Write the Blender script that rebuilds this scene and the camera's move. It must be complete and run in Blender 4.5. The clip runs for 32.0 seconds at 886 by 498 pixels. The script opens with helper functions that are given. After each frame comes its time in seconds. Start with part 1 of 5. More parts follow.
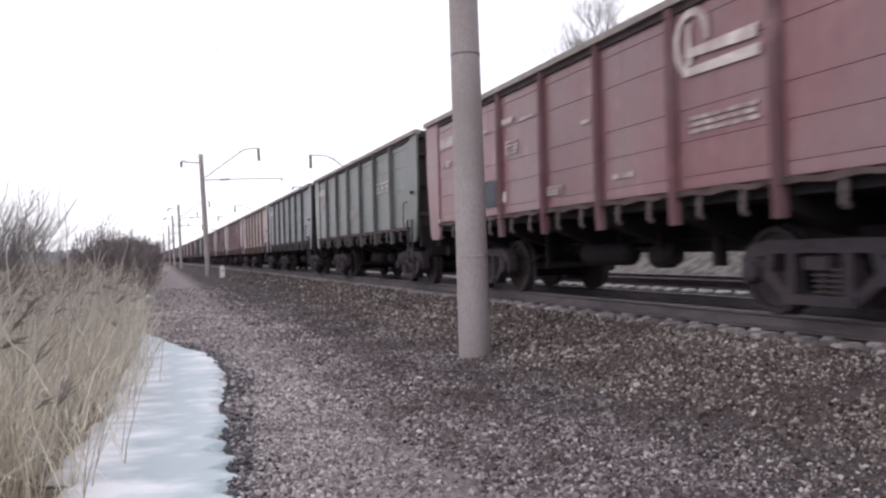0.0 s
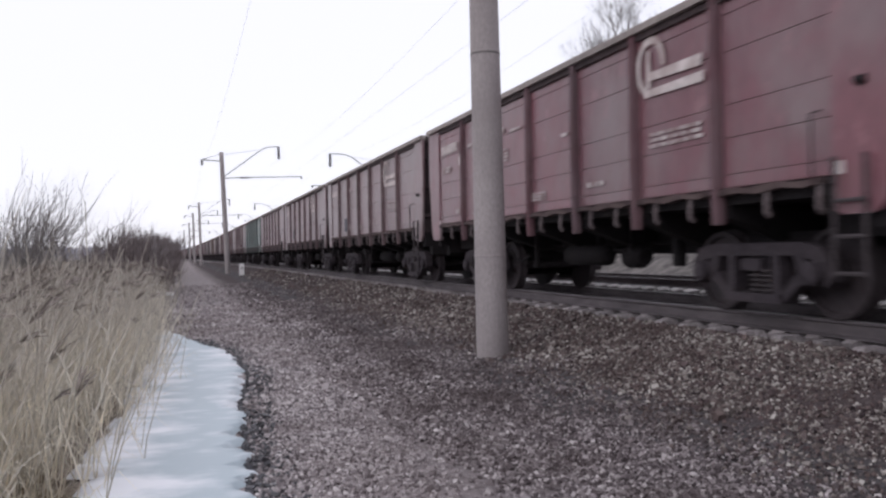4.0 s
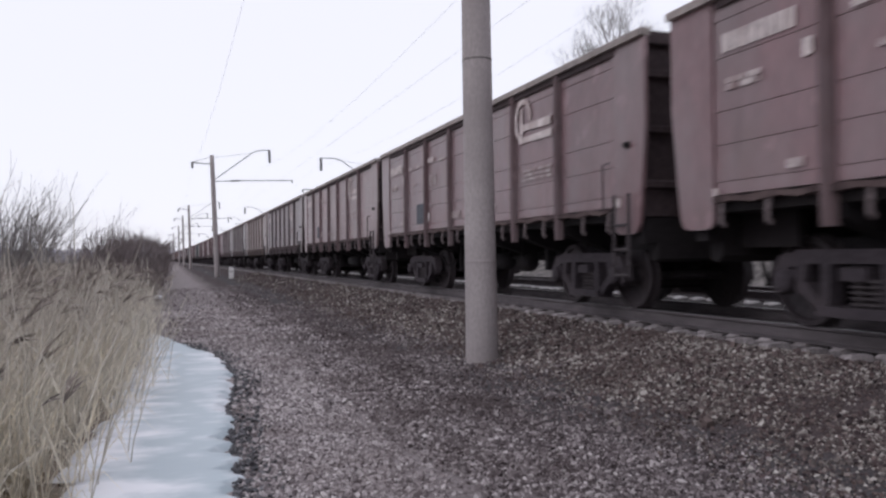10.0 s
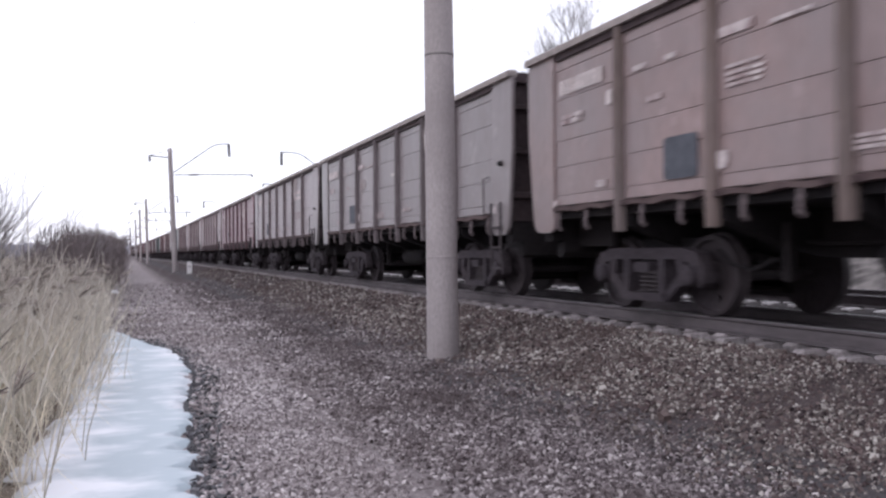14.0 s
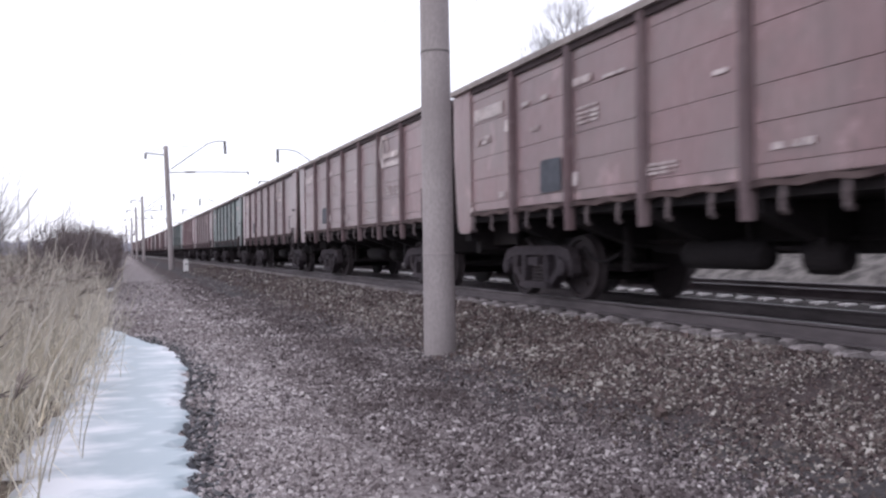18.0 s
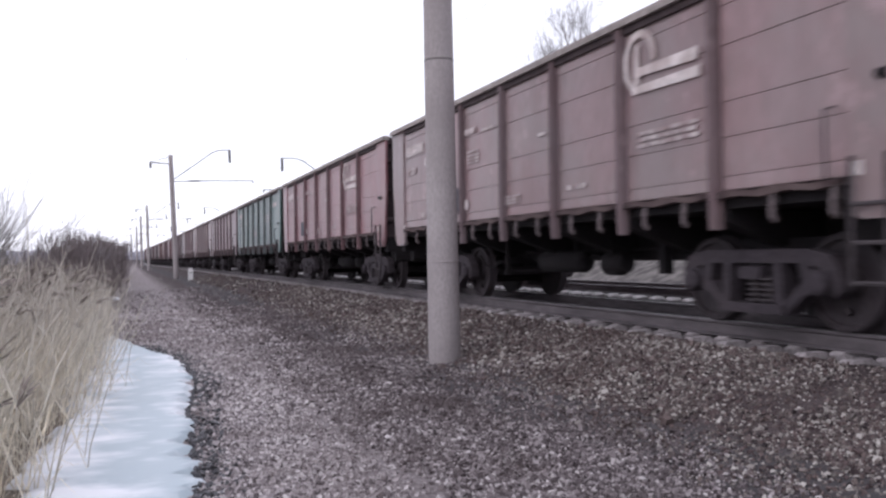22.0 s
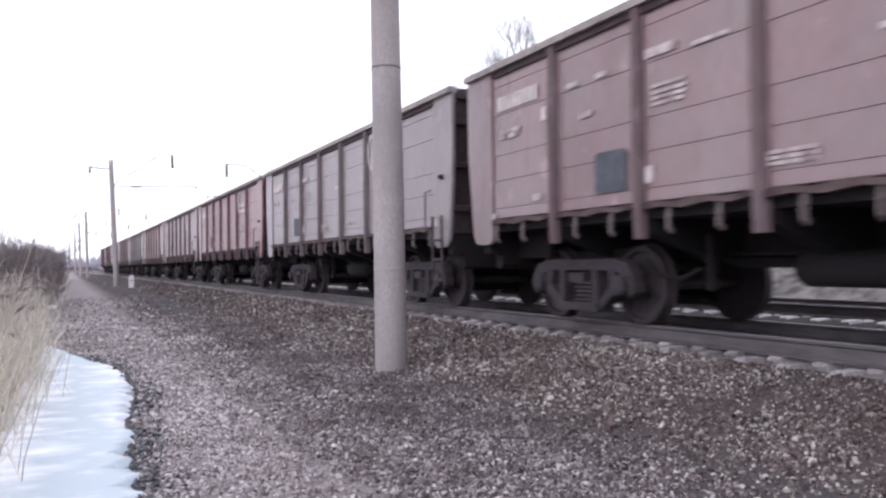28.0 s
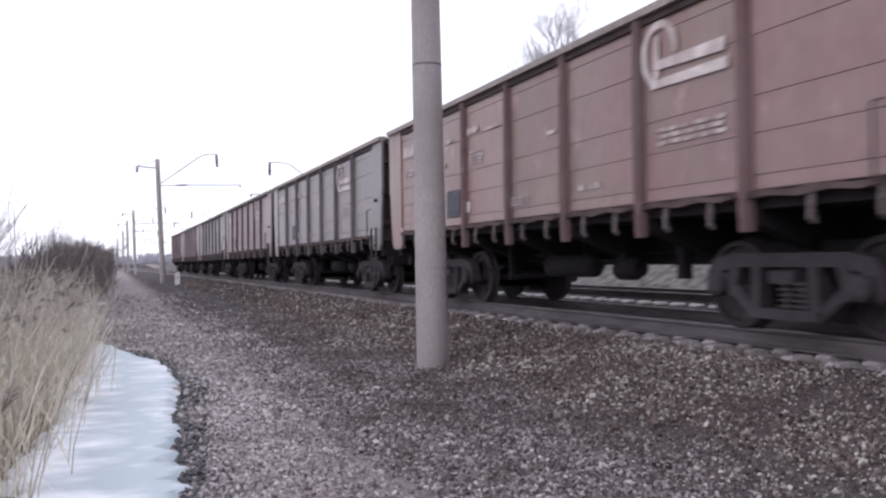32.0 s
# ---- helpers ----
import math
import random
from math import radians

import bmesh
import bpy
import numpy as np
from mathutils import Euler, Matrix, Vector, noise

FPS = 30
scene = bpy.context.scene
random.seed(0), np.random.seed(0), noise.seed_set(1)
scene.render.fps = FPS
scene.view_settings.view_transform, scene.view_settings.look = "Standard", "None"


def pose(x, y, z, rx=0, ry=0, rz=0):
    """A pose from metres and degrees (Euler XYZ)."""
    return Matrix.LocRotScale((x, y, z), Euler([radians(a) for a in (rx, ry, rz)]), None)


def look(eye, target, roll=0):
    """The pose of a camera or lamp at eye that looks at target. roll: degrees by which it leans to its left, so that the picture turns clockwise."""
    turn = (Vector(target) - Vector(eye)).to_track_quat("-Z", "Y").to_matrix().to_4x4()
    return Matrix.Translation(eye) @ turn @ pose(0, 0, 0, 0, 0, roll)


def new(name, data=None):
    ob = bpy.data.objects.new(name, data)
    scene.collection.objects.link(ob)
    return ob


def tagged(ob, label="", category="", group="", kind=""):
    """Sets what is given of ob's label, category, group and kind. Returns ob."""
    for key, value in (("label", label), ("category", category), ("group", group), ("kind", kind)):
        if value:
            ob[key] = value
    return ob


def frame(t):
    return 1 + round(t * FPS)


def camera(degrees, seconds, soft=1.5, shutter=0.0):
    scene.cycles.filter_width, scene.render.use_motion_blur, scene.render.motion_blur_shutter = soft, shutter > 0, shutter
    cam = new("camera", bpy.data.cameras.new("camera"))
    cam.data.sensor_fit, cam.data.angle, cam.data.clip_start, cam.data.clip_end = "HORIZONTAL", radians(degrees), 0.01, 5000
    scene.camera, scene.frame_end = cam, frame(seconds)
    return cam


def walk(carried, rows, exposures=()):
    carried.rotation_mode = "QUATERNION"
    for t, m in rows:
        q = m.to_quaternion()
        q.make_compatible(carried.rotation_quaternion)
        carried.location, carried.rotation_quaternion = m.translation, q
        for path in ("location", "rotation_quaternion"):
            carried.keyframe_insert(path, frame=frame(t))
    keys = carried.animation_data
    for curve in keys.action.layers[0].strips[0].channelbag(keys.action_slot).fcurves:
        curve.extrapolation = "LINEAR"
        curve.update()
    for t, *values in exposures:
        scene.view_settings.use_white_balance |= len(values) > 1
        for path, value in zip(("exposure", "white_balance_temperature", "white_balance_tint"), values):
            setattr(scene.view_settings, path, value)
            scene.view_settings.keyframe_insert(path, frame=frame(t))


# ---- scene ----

# ---------------------------------------------------------------- camera
cam = camera(56.47, 32.0, soft=2.45, shutter=0.28)
EYE = (-7.15, 0.0, 0.716)          # the stand beside the line
ROWS = [(0,-18.85,0.21,1.58),(0.5,-18.53,0.03,1.01),(1,-18.11,-0.15,0.91),(1.5,-17.63,0.33,0.78),(2,-17.48,0.30,0.87),(2.5,-18.04,0.03,1.12),(3,-17.92,0.02,1.12),(3.5,-17.61,0.11,1.16),(5.5,-17.61,0.56,1.07),
    (6,-17.59,0.87,0.99),(6.5,-17.59,1.10,1.00),(7,-17.66,1.32,0.86),(7.5,-17.59,1.39,0.99),(8,-17.72,1.22,1.13),(8.5,-17.95,1.09,0.96),(9,-17.68,1.03,0.95),(9.5,-17.81,1.10,0.87),(10,-18.25,0.54,0.66),
    (10.5,-19.66,-0.97,0.45),(11,-20.14,-0.54,-0.02),(11.5,-21.64,-0.35,0.18),(12,-20.84,0.49,0.15),(12.5,-20.71,0.66,0.22),(13,-21.32,0.78,0.15),(13.5,-22.04,0.30,0.50),(14,-20.93,0.21,0.47),(14.5,-21.06,-0.20,0.65),
    (16.5,-21.13,0.50,0.15),(17,-21.16,0.63,0.25),(17.5,-21.28,0.15,0.63),(18,-21.16,-0.01,0.63),(18.5,-20.75,-0.06,0.80),(19,-20.92,-0.04,1.00),(19.5,-20.98,-0.12,0.89),(20,-20.79,0.59,0.74),(20.5,-20.86,0.39,0.84),
    (21,-20.84,0.13,0.71),(21.5,-20.97,0.23,0.60),(22,-20.86,0.54,0.81),(22.5,-20.85,0.62,0.95),(23,-20.58,0.78,0.93),(23.5,-20.54,0.88,1.06),(24,-20.56,1.07,0.64),(24.5,-20.69,0.89,0.63),(26.5,-21.73,1.20,0.15),
    (27,-23.66,0.81,1.04),(27.5,-24.81,0.49,0.89),(28,-24.54,1.00,0.79),(28.5,-23.43,0.98,0.42),(29,-22.59,1.47,0.62),(29.5,-20.94,1.37,1.04),(30,-21.99,1.07,0.77),(30.5,-22.28,0.93,0.92),(31,-22.60,0.93,0.62),
    (31.5,-22.28,0.62,0.77),(32,-21.69,0.83,0.86)]
EXPOSURES = [(0, 0.12, 6420, 12.7), (1, 0, 6350, 12.7), (2, -0.17, 6300, 12.7), (3.5, -0.15, 6300, 12.7), (6, -0.27, 6330, 11.7), (7.5, -0.32, 6330, 10.7), (9.3, -0.33, 6330, 10.7), (10.2, -0.18, 6220, 13.7), (11, 0.22, 6160, 14.7), (12, 0.3, 6160, 14.7), (13, 0.13, 6160, 14.7), (14.5, 0.2, 6160, 14.7), (19, 0.18, 6140, 14.7), (22, 0.15, 6140, 14.7), (24, -0.04, 6120, 14.7), (26.5, 0.02, 6120, 14.7), (28, 0.55, 6090, 14.7), (30, -0.06, 6120, 14.7), (31, 0.12, 6120, 14.7), (32, 0.18, 6120, 14.7)]
walk(cam, [(t, pose(*EYE, 90 + pitch, roll, yaw)) for t, yaw, pitch, roll in ROWS], EXPOSURES)

# ---------------------------------------------------------------- light: bright overcast sky
world = bpy.data.worlds.new("overcast_sky")
scene.world = world
world.use_nodes = True
wn, wl = world.node_tree.nodes, world.node_tree.links
SUN_EL, SUN_AZ = radians(32), radians(250)
sky = wn.new("ShaderNodeTexSky")
sky.sky_type, sky.sun_disc, sky.sun_elevation, sky.sun_rotation = "NISHITA", False, SUN_EL, SUN_AZ
dim = wn.new("ShaderNodeVectorMath"); dim.operation = "SCALE"; dim.inputs["Scale"].default_value = 0.1
cover = wn.new("ShaderNodeMix"); cover.data_type = "RGBA"; cover.inputs[0].default_value = 0.88
cover.inputs[7].default_value = (1.16, 1.15, 1.21, 1)
wl.new(sky.outputs[0], dim.inputs[0])
wl.new(dim.outputs[0], cover.inputs[6])
wl.new(cover.outputs[2], wn["Background"].inputs[0])
wn["Background"].inputs[1].default_value = 1.05
sun_data = bpy.data.lights.new("sun", "SUN")
sun_data.energy, sun_data.angle, sun_data.color = 0.6, radians(20), (1, 0.97, 0.95)
sun = new("sun", sun_data)
sun.matrix_world = look((-60, -25, 45), (0, 0, 0))

# ---------------------------------------------------------------- materials
def material(name, base, rough=0.8, metal=0.0, grain=8.0, amount=0.25, stain=0.6, stain_colour=None, stain_amount=0.35, bump=0.15, island=0.0, stretch=(1, 1, 1), spec=0.3, per_object=0.0):
    """Colour with fine grain, larger stains and a bump, in metres of the object's own space."""
    m = bpy.data.materials.new(name)
    m.use_nodes = True
    n, l = m.node_tree.nodes, m.node_tree.links
    b = n["Principled BSDF"]
    b.inputs["Roughness"].default_value, b.inputs["Metallic"].default_value = rough, metal
    b.inputs["Specular IOR Level"].default_value = spec
    co = n.new("ShaderNodeTexCoord")
    mp = n.new("ShaderNodeMapping"); mp.inputs["Scale"].default_value = stretch
    l.new(co.outputs["Object"], mp.inputs[0])
    if per_object:
        info = n.new("ShaderNodeObjectInfo")
        add = n.new("ShaderNodeVectorMath"); add.operation = "MULTIPLY_ADD"
        add.inputs[1].default_value = (17, 31, 13)
        l.new(info.outputs["Random"], add.inputs[0]); l.new(co.outputs["Object"], add.inputs[2])
        l.new(add.outputs[0], mp.inputs[0])
    fine = n.new("ShaderNodeTexNoise"); fine.inputs["Scale"].default_value = grain; fine.inputs["Detail"].default_value = 6
    wide = n.new("ShaderNodeTexNoise"); wide.inputs["Scale"].default_value = stain; wide.inputs["Detail"].default_value = 5
    l.new(mp.outputs[0], fine.inputs[0]); l.new(mp.outputs[0], wide.inputs[0])
    dark = tuple(c * (1 - amount) for c in base); light = tuple(min(1, c * (1 + amount)) for c in base)
    ramp = n.new("ShaderNodeValToRGB")
    ramp.color_ramp.elements[0].position, ramp.color_ramp.elements[1].position = 0.3, 0.7
    ramp.color_ramp.elements[0].color, ramp.color_ramp.elements[1].color = (*dark, 1), (*light, 1)
    l.new(fine.outputs[0], ramp.inputs[0])
    mask = n.new("ShaderNodeMapRange")
    mask.inputs[1].default_value, mask.inputs[2].default_value, mask.inputs[4].default_value = 0.42, 0.68, stain_amount
    l.new(wide.outputs[0], mask.inputs[0])
    mix = n.new("ShaderNodeMix"); mix.data_type = "RGBA"
    mix.inputs[7].default_value = (*(stain_colour or tuple(c * 0.5 for c in base)), 1)
    l.new(mask.outputs[0], mix.inputs[0]); l.new(ramp.outputs[0], mix.inputs[6])
    out = mix.outputs[2]
    if island or per_object:
        g = n.new("ShaderNodeNewGeometry") if island else info
        sh = n.new("ShaderNodeMapRange"); w = island or per_object
        sh.inputs[3].default_value, sh.inputs[4].default_value = 1 - w, 1 + w
        l.new(g.outputs["Random Per Island" if island else "Random"], sh.inputs[0])
        mul = n.new("ShaderNodeVectorMath"); mul.operation = "SCALE"
        l.new(out, mul.inputs[0]); l.new(sh.outputs[0], mul.inputs["Scale"])
        out = mul.outputs[0]
    l.new(out, b.inputs["Base Color"])
    if bump:
        bp = n.new("ShaderNodeBump"); bp.inputs["Strength"].default_value = bump; bp.inputs["Distance"].default_value = 0.02
        l.new(fine.outputs[0], bp.inputs["Height"]); l.new(bp.outputs[0], b.inputs["Normal"])
    return m


def paint(name, base, rust=(0.10, 0.055, 0.045), rust_amount=0.55, dust=(0.215, 0.185, 0.19), dust_amount=0.6, rough=0.38, sheen=0.5, spec=0.5):
    """Old wagon paint: streaks that run down the sheets, chalky dust, rust and dents."""
    m = material(name, base, rough=rough, grain=14, amount=0.16, stain=1.1, stain_colour=rust, stain_amount=rust_amount, bump=0.05, stretch=(1, 1, 0.35), spec=spec, per_object=0.10)
    n, l = m.node_tree.nodes, m.node_tree.links
    b = n["Principled BSDF"]
    b.inputs["Sheen Weight"].default_value, b.inputs["Sheen Roughness"].default_value = sheen, 0.25   # dry dust on the paint, raised to pale far wagons in place of haze
    place = [x for x in n if x.type == "MAPPING"][0].inputs[0].links[0].from_socket
    src = b.inputs["Base Color"].links[0].from_socket
    def cloud(scale, stretch, lo, hi, most):
        mp = n.new("ShaderNodeMapping"); mp.inputs["Scale"].default_value = stretch
        t = n.new("ShaderNodeTexNoise"); t.inputs["Scale"].default_value = scale; t.inputs["Detail"].default_value = 7; t.inputs["Roughness"].default_value = 0.62
        r = n.new("ShaderNodeMapRange"); r.inputs[1].default_value, r.inputs[2].default_value, r.inputs[4].default_value = lo, hi, most
        l.new(place, mp.inputs[0]); l.new(mp.outputs[0], t.inputs[0]); l.new(t.outputs[0], r.inputs[0])
        return r.outputs[0]
    out = mixed(n, l, cloud(0.75, (1, 1, 0.8), 0.42, 0.66, dust_amount), src, dust)
    out = mixed(n, l, cloud(0.38, (1, 1, 1), 0.46, 0.66, 0.45), out, tuple(0.55 * c + 0.45 * g for c, g in zip(base, (0.175, 0.172, 0.188))))
    out = mixed(n, l, cloud(0.9, (1, 1, 0.9), 0.56, 0.70, 0.5), out, tuple(0.6 * c + 0.4 * g for c, g in zip(base, (0.10, 0.082, 0.062))))
    out = mixed(n, l, cloud(5.0, (1, 1, 0.16), 0.55, 0.75, 0.5), out, tuple(c * 0.45 for c in base))
    out = mixed(n, l, cloud(2.6, (1, 1, 0.7), 0.60, 0.72, 0.7), out, tuple(min(1, c * 1.45 + 0.06) for c in base))
    l.new(out, b.inputs["Base Color"])
    fine_bump = b.inputs["Normal"].links[0].from_node
    wide = [x for x in n if x.type == "TEX_NOISE"][1]
    dent = n.new("ShaderNodeBump"); dent.inputs["Strength"].default_value = 0.45; dent.inputs["Distance"].default_value = 0.06
    l.new(wide.outputs[0], dent.inputs["Height"]); l.new(dent.outputs[0], fine_bump.inputs["Normal"])
    return m


def mixed(n, l, fac, a, b):
    mx = n.new("ShaderNodeMix"); mx.data_type = "RGBA"
    for sock, v in ((mx.inputs[0], fac), (mx.inputs[6], a), (mx.inputs[7], b)):
        if isinstance(v, (tuple, float, int)):
            sock.default_value = v if isinstance(v, (float, int)) else (*v, 1)
        else:
            l.new(v, sock)
    return mx.outputs[2]


PAINTS = {
    "red": paint("red_oxide_paint", (0.222, 0.098, 0.110), (0.19, 0.10, 0.11), dust=(0.24, 0.175, 0.18)),
    "bright_red": paint("fresh_red_paint", (0.235, 0.100, 0.112), (0.20, 0.10, 0.11), dust=(0.24, 0.165, 0.172)),
    "crimson": paint("crimson_paint", (0.182, 0.067, 0.085), (0.15, 0.07, 0.085)),
    "brown": paint("brown_paint", (0.205, 0.123, 0.134), (0.145, 0.082, 0.088)),
    "rose": paint("faded_rose_brown_paint", (0.246, 0.157, 0.164), (0.165, 0.105, 0.106), dust=(0.225, 0.20, 0.195)),
    "tan": paint("tan_brown_paint", (0.248, 0.176, 0.17), (0.18, 0.12, 0.118)),
    "russet": paint("russet_brown_paint", (0.262, 0.158, 0.152), (0.19, 0.115, 0.105), dust=(0.255, 0.205, 0.165)),
    "orange": paint("faded_orange_brown_paint", (0.267, 0.161, 0.143), (0.20, 0.12, 0.11)),
    "dusk": paint("dark_grey_brown_paint", (0.170, 0.126, 0.130), (0.125, 0.085, 0.086), dust=(0.185, 0.158, 0.16)),
    "grey": paint("grey_brown_paint", (0.193, 0.164, 0.167), (0.15, 0.115, 0.118)),
    "pale": paint("pale_grey_paint", (0.242, 0.196, 0.205), (0.19, 0.148, 0.153), dust=(0.25, 0.228, 0.23)),
    "green": paint("green_paint", (0.058, 0.116, 0.105), (0.085, 0.102, 0.098), 0.5, dust=(0.15, 0.16, 0.158), dust_amount=0.45),
    "bright_green": paint("worn_green_paint", (0.056, 0.108, 0.092), (0.06, 0.09, 0.083), 0.5, dust=(0.145, 0.146, 0.146), dust_amount=0.6),
    "dull_green": paint("dull_green_paint", (0.082, 0.102, 0.094), (0.075, 0.058, 0.055), 0.6, dust=(0.125, 0.118, 0.115)),
    "slate_green": paint("slate_green_paint", (0.060, 0.113, 0.098), (0.085, 0.088, 0.086), 0.5, dust=(0.15, 0.152, 0.158), dust_amount=0.85),
    "blue_green": paint("dark_blue_green_paint", (0.056, 0.082, 0.086), (0.055, 0.048, 0.05), 0.5, dust=(0.105, 0.106, 0.112)),
}
# side posts: a darker, rougher tone of each wagon's hue
POST_PAINTS = {}
for hue, base in (("red", (0.15, 0.075, 0.085)), ("bright_red", (0.135, 0.078, 0.085)), ("crimson", (0.115, 0.06, 0.07)), ("brown", (0.12, 0.08, 0.085)), ("rose", (0.13, 0.088, 0.094)), ("tan", (0.16, 0.122, 0.112)), ("russet", (0.15, 0.094, 0.095)),
                  ("orange", (0.165, 0.10, 0.095)), ("grey", (0.115, 0.095, 0.10)), ("dusk", (0.10, 0.078, 0.084)), ("pale", (0.125, 0.098, 0.103)), ("green", (0.088, 0.102, 0.103)), ("bright_green", (0.07, 0.092, 0.09)), ("dull_green", (0.08, 0.082, 0.08)), ("slate_green", (0.075, 0.088, 0.092)), ("blue_green", (0.06, 0.066, 0.07))):
    POST_PAINTS[hue] = paint("dark_post_" + hue, base, tuple(c * 0.6 for c in base), dust_amount=0.3, rough=0.85, sheen=0.0, spec=0.2)
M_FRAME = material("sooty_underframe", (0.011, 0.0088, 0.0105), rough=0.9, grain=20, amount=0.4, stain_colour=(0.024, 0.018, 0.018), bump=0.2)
M_BOGIE = material("dusty_cast_steel", (0.040, 0.032, 0.038), rough=0.8, grain=18, amount=0.35, stain_colour=(0.095, 0.075, 0.078), bump=0.2)
M_WHEEL = material("dusty_wheel_steel", (0.032, 0.025, 0.029), rough=0.65, grain=14, amount=0.3, stain_colour=(0.06, 0.048, 0.05), bump=0.12)
M_LOCK = material("dusty_latch_steel", (0.135, 0.108, 0.112), rough=0.85, grain=30, amount=0.35, stain=3, bump=0.2)
M_LADDER = material("grimy_step_steel", (0.06, 0.05, 0.054), rough=0.85, grain=30, amount=0.35, stain=3, bump=0.2)
M_LID = material("rusty_hatch_edge", (0.055, 0.036, 0.037), rough=0.9, grain=16, amount=0.4, stain=3, stain_colour=(0.16, 0.12, 0.115), stain_amount=0.5, bump=0.3)
# one dark tone for end walls, ribs, stanchions and the strip under the top rail
M_END = material("dark_end_sheet", (0.048, 0.034, 0.037), rough=0.8, grain=10, amount=0.3, stain=1.5, stain_colour=(0.055, 0.036, 0.038), bump=0.1)
M_TOP = material("grimy_pale_rail", (0.30, 0.26, 0.25), rough=0.75, grain=10, amount=0.25, stain=1.5, bump=0.1)
M_WHITE = material("worn_white_stencil", (0.60, 0.535, 0.53), rough=0.75, grain=12, amount=0.25, stain=3, stain_colour=(0.30, 0.22, 0.21), stain_amount=0.85, bump=0.05)
M_FADED = material("faded_white_stencil", (0.50, 0.44, 0.44), rough=0.8, grain=10, amount=0.25, stain=4, stain_colour=(0.22, 0.15, 0.15), stain_amount=0.9, bump=0.05)
M_DARKPATCH = material("blue_grey_patch", (0.078, 0.083, 0.10), rough=0.7, grain=10, amount=0.25, stain=2, bump=0.05)
M_RAIL = material("dusty_rail_steel", (0.105, 0.09, 0.096), rough=0.75, grain=12, amount=0.3, stain=2, bump=0.1, stretch=(1, 0.2, 1))
M_HEAD = material("polished_rail_head", (0.20, 0.185, 0.19), rough=0.5, metal=0.8, grain=10, amount=0.15, stain=2, bump=0.03, stretch=(1, 0.1, 1))
M_SLEEPER = material("weathered_concrete_sleeper", (0.55, 0.52, 0.515), rough=0.42, grain=25, amount=0.25, stain=2.5, stain_colour=(0.17, 0.145, 0.135), stain_amount=0.7, bump=0.25, per_object=0.14, spec=0.5)
# the darker of two concrete tones, for the single sleepers of the near track
M_SLEEPER_DARK = material("darker_concrete_sleeper", (0.34, 0.305, 0.31), rough=0.7, grain=25, amount=0.3, stain=2.5, stain_colour=(0.13, 0.108, 0.108), stain_amount=0.7, bump=0.25, per_object=0.2)
M_POLE = material("old_pole_concrete", (0.335, 0.30, 0.302), rough=0.85, grain=30, amount=0.12, stain=1.2, stain_colour=(0.215, 0.188, 0.19), stain_amount=0.65, bump=0.08, stretch=(1, 1, 0.6))
M_STEEL = material("dull_galvanised_steel", (0.16, 0.155, 0.16), rough=0.6, grain=20, amount=0.25, bump=0.05)
M_SEAM = material("dark_casting_seam", (0.13, 0.12, 0.118), rough=0.9, grain=30, amount=0.3, stain=6, stain_colour=(0.30, 0.27, 0.26), stain_amount=0.8, bump=0.1)
M_CERAMIC = material("grey_insulator_glaze", (0.16, 0.15, 0.16), rough=0.3, grain=10, amount=0.1, bump=0)
M_PICKET = material("whitewashed_concrete", (0.74, 0.72, 0.72), rough=0.8, grain=20, amount=0.08, stain=4, stain_colour=(0.5, 0.47, 0.45), bump=0.1)
def stones(name, tones, dirt, dirt_amount, rough=0.9):
    """Crushed stone: each piece has its own tone from a row of (share, colour), with grain and patches of dirt."""
    m = material(name, (0.2, 0.2, 0.2), rough=rough, grain=40, amount=0.3, stain=0.9, stain_colour=dirt, stain_amount=dirt_amount, bump=0.2)
    n, l = m.node_tree.nodes, m.node_tree.links
    b = n["Principled BSDF"]
    ramp = n.new("ShaderNodeValToRGB"); ramp.color_ramp.interpolation = "LINEAR"
    while len(ramp.color_ramp.elements) < len(tones):
        ramp.color_ramp.elements.new(0.5)
    for e, (at, c) in zip(ramp.color_ramp.elements, tones):
        e.position, e.color = at, (*c, 1)
    g = n.new("ShaderNodeNewGeometry"); l.new(g.outputs["Random Per Island"], ramp.inputs[0])
    stain_mix = [x for x in n if x.type == "MIX"][0]
    l.new(ramp.outputs[0], stain_mix.inputs[6])
    soil = n.new("ShaderNodeMix"); soil.data_type = "RGBA"; soil.blend_type = "MULTIPLY"; soil.inputs[0].default_value = 0.55
    fine = [x for x in n if x.type == "TEX_NOISE"][0]
    l.new(stain_mix.outputs[2], soil.inputs[6]); l.new(fine.outputs[0], soil.inputs[7])
    l.new(soil.outputs[2], b.inputs["Base Color"])
    return m


M_STONE = stones("crushed_stone", ((0.0, (0.145, 0.12, 0.126)), (0.35, (0.36, 0.318, 0.326)), (0.75, (0.61, 0.552, 0.557)), (1.0, (0.85, 0.79, 0.785))), (0.19, 0.148, 0.145), 0.55)
M_BALLAST = stones("ballast_stone", ((0.0, (0.036, 0.026, 0.029)), (0.25, (0.13, 0.092, 0.092)), (0.45, (0.16, 0.142, 0.132)), (0.6, (0.185, 0.135, 0.127)), (0.8, (0.30, 0.266, 0.248)), (1.0, (0.62, 0.58, 0.54))), (0.085, 0.057, 0.055), 0.65)
M_DIRTY = stones("dirty_crushed_stone", ((0.0, (0.06, 0.046, 0.049)), (0.5, (0.21, 0.176, 0.182)), (0.88, (0.42, 0.37, 0.375)), (1.0, (0.68, 0.63, 0.62))), (0.105, 0.08, 0.08), 0.7)
M_WET = material("wet_dark_stone", (0.06, 0.058, 0.066), rough=0.35, grain=40, amount=0.3, stain=2, bump=0.2, island=0.5, spec=0.5)
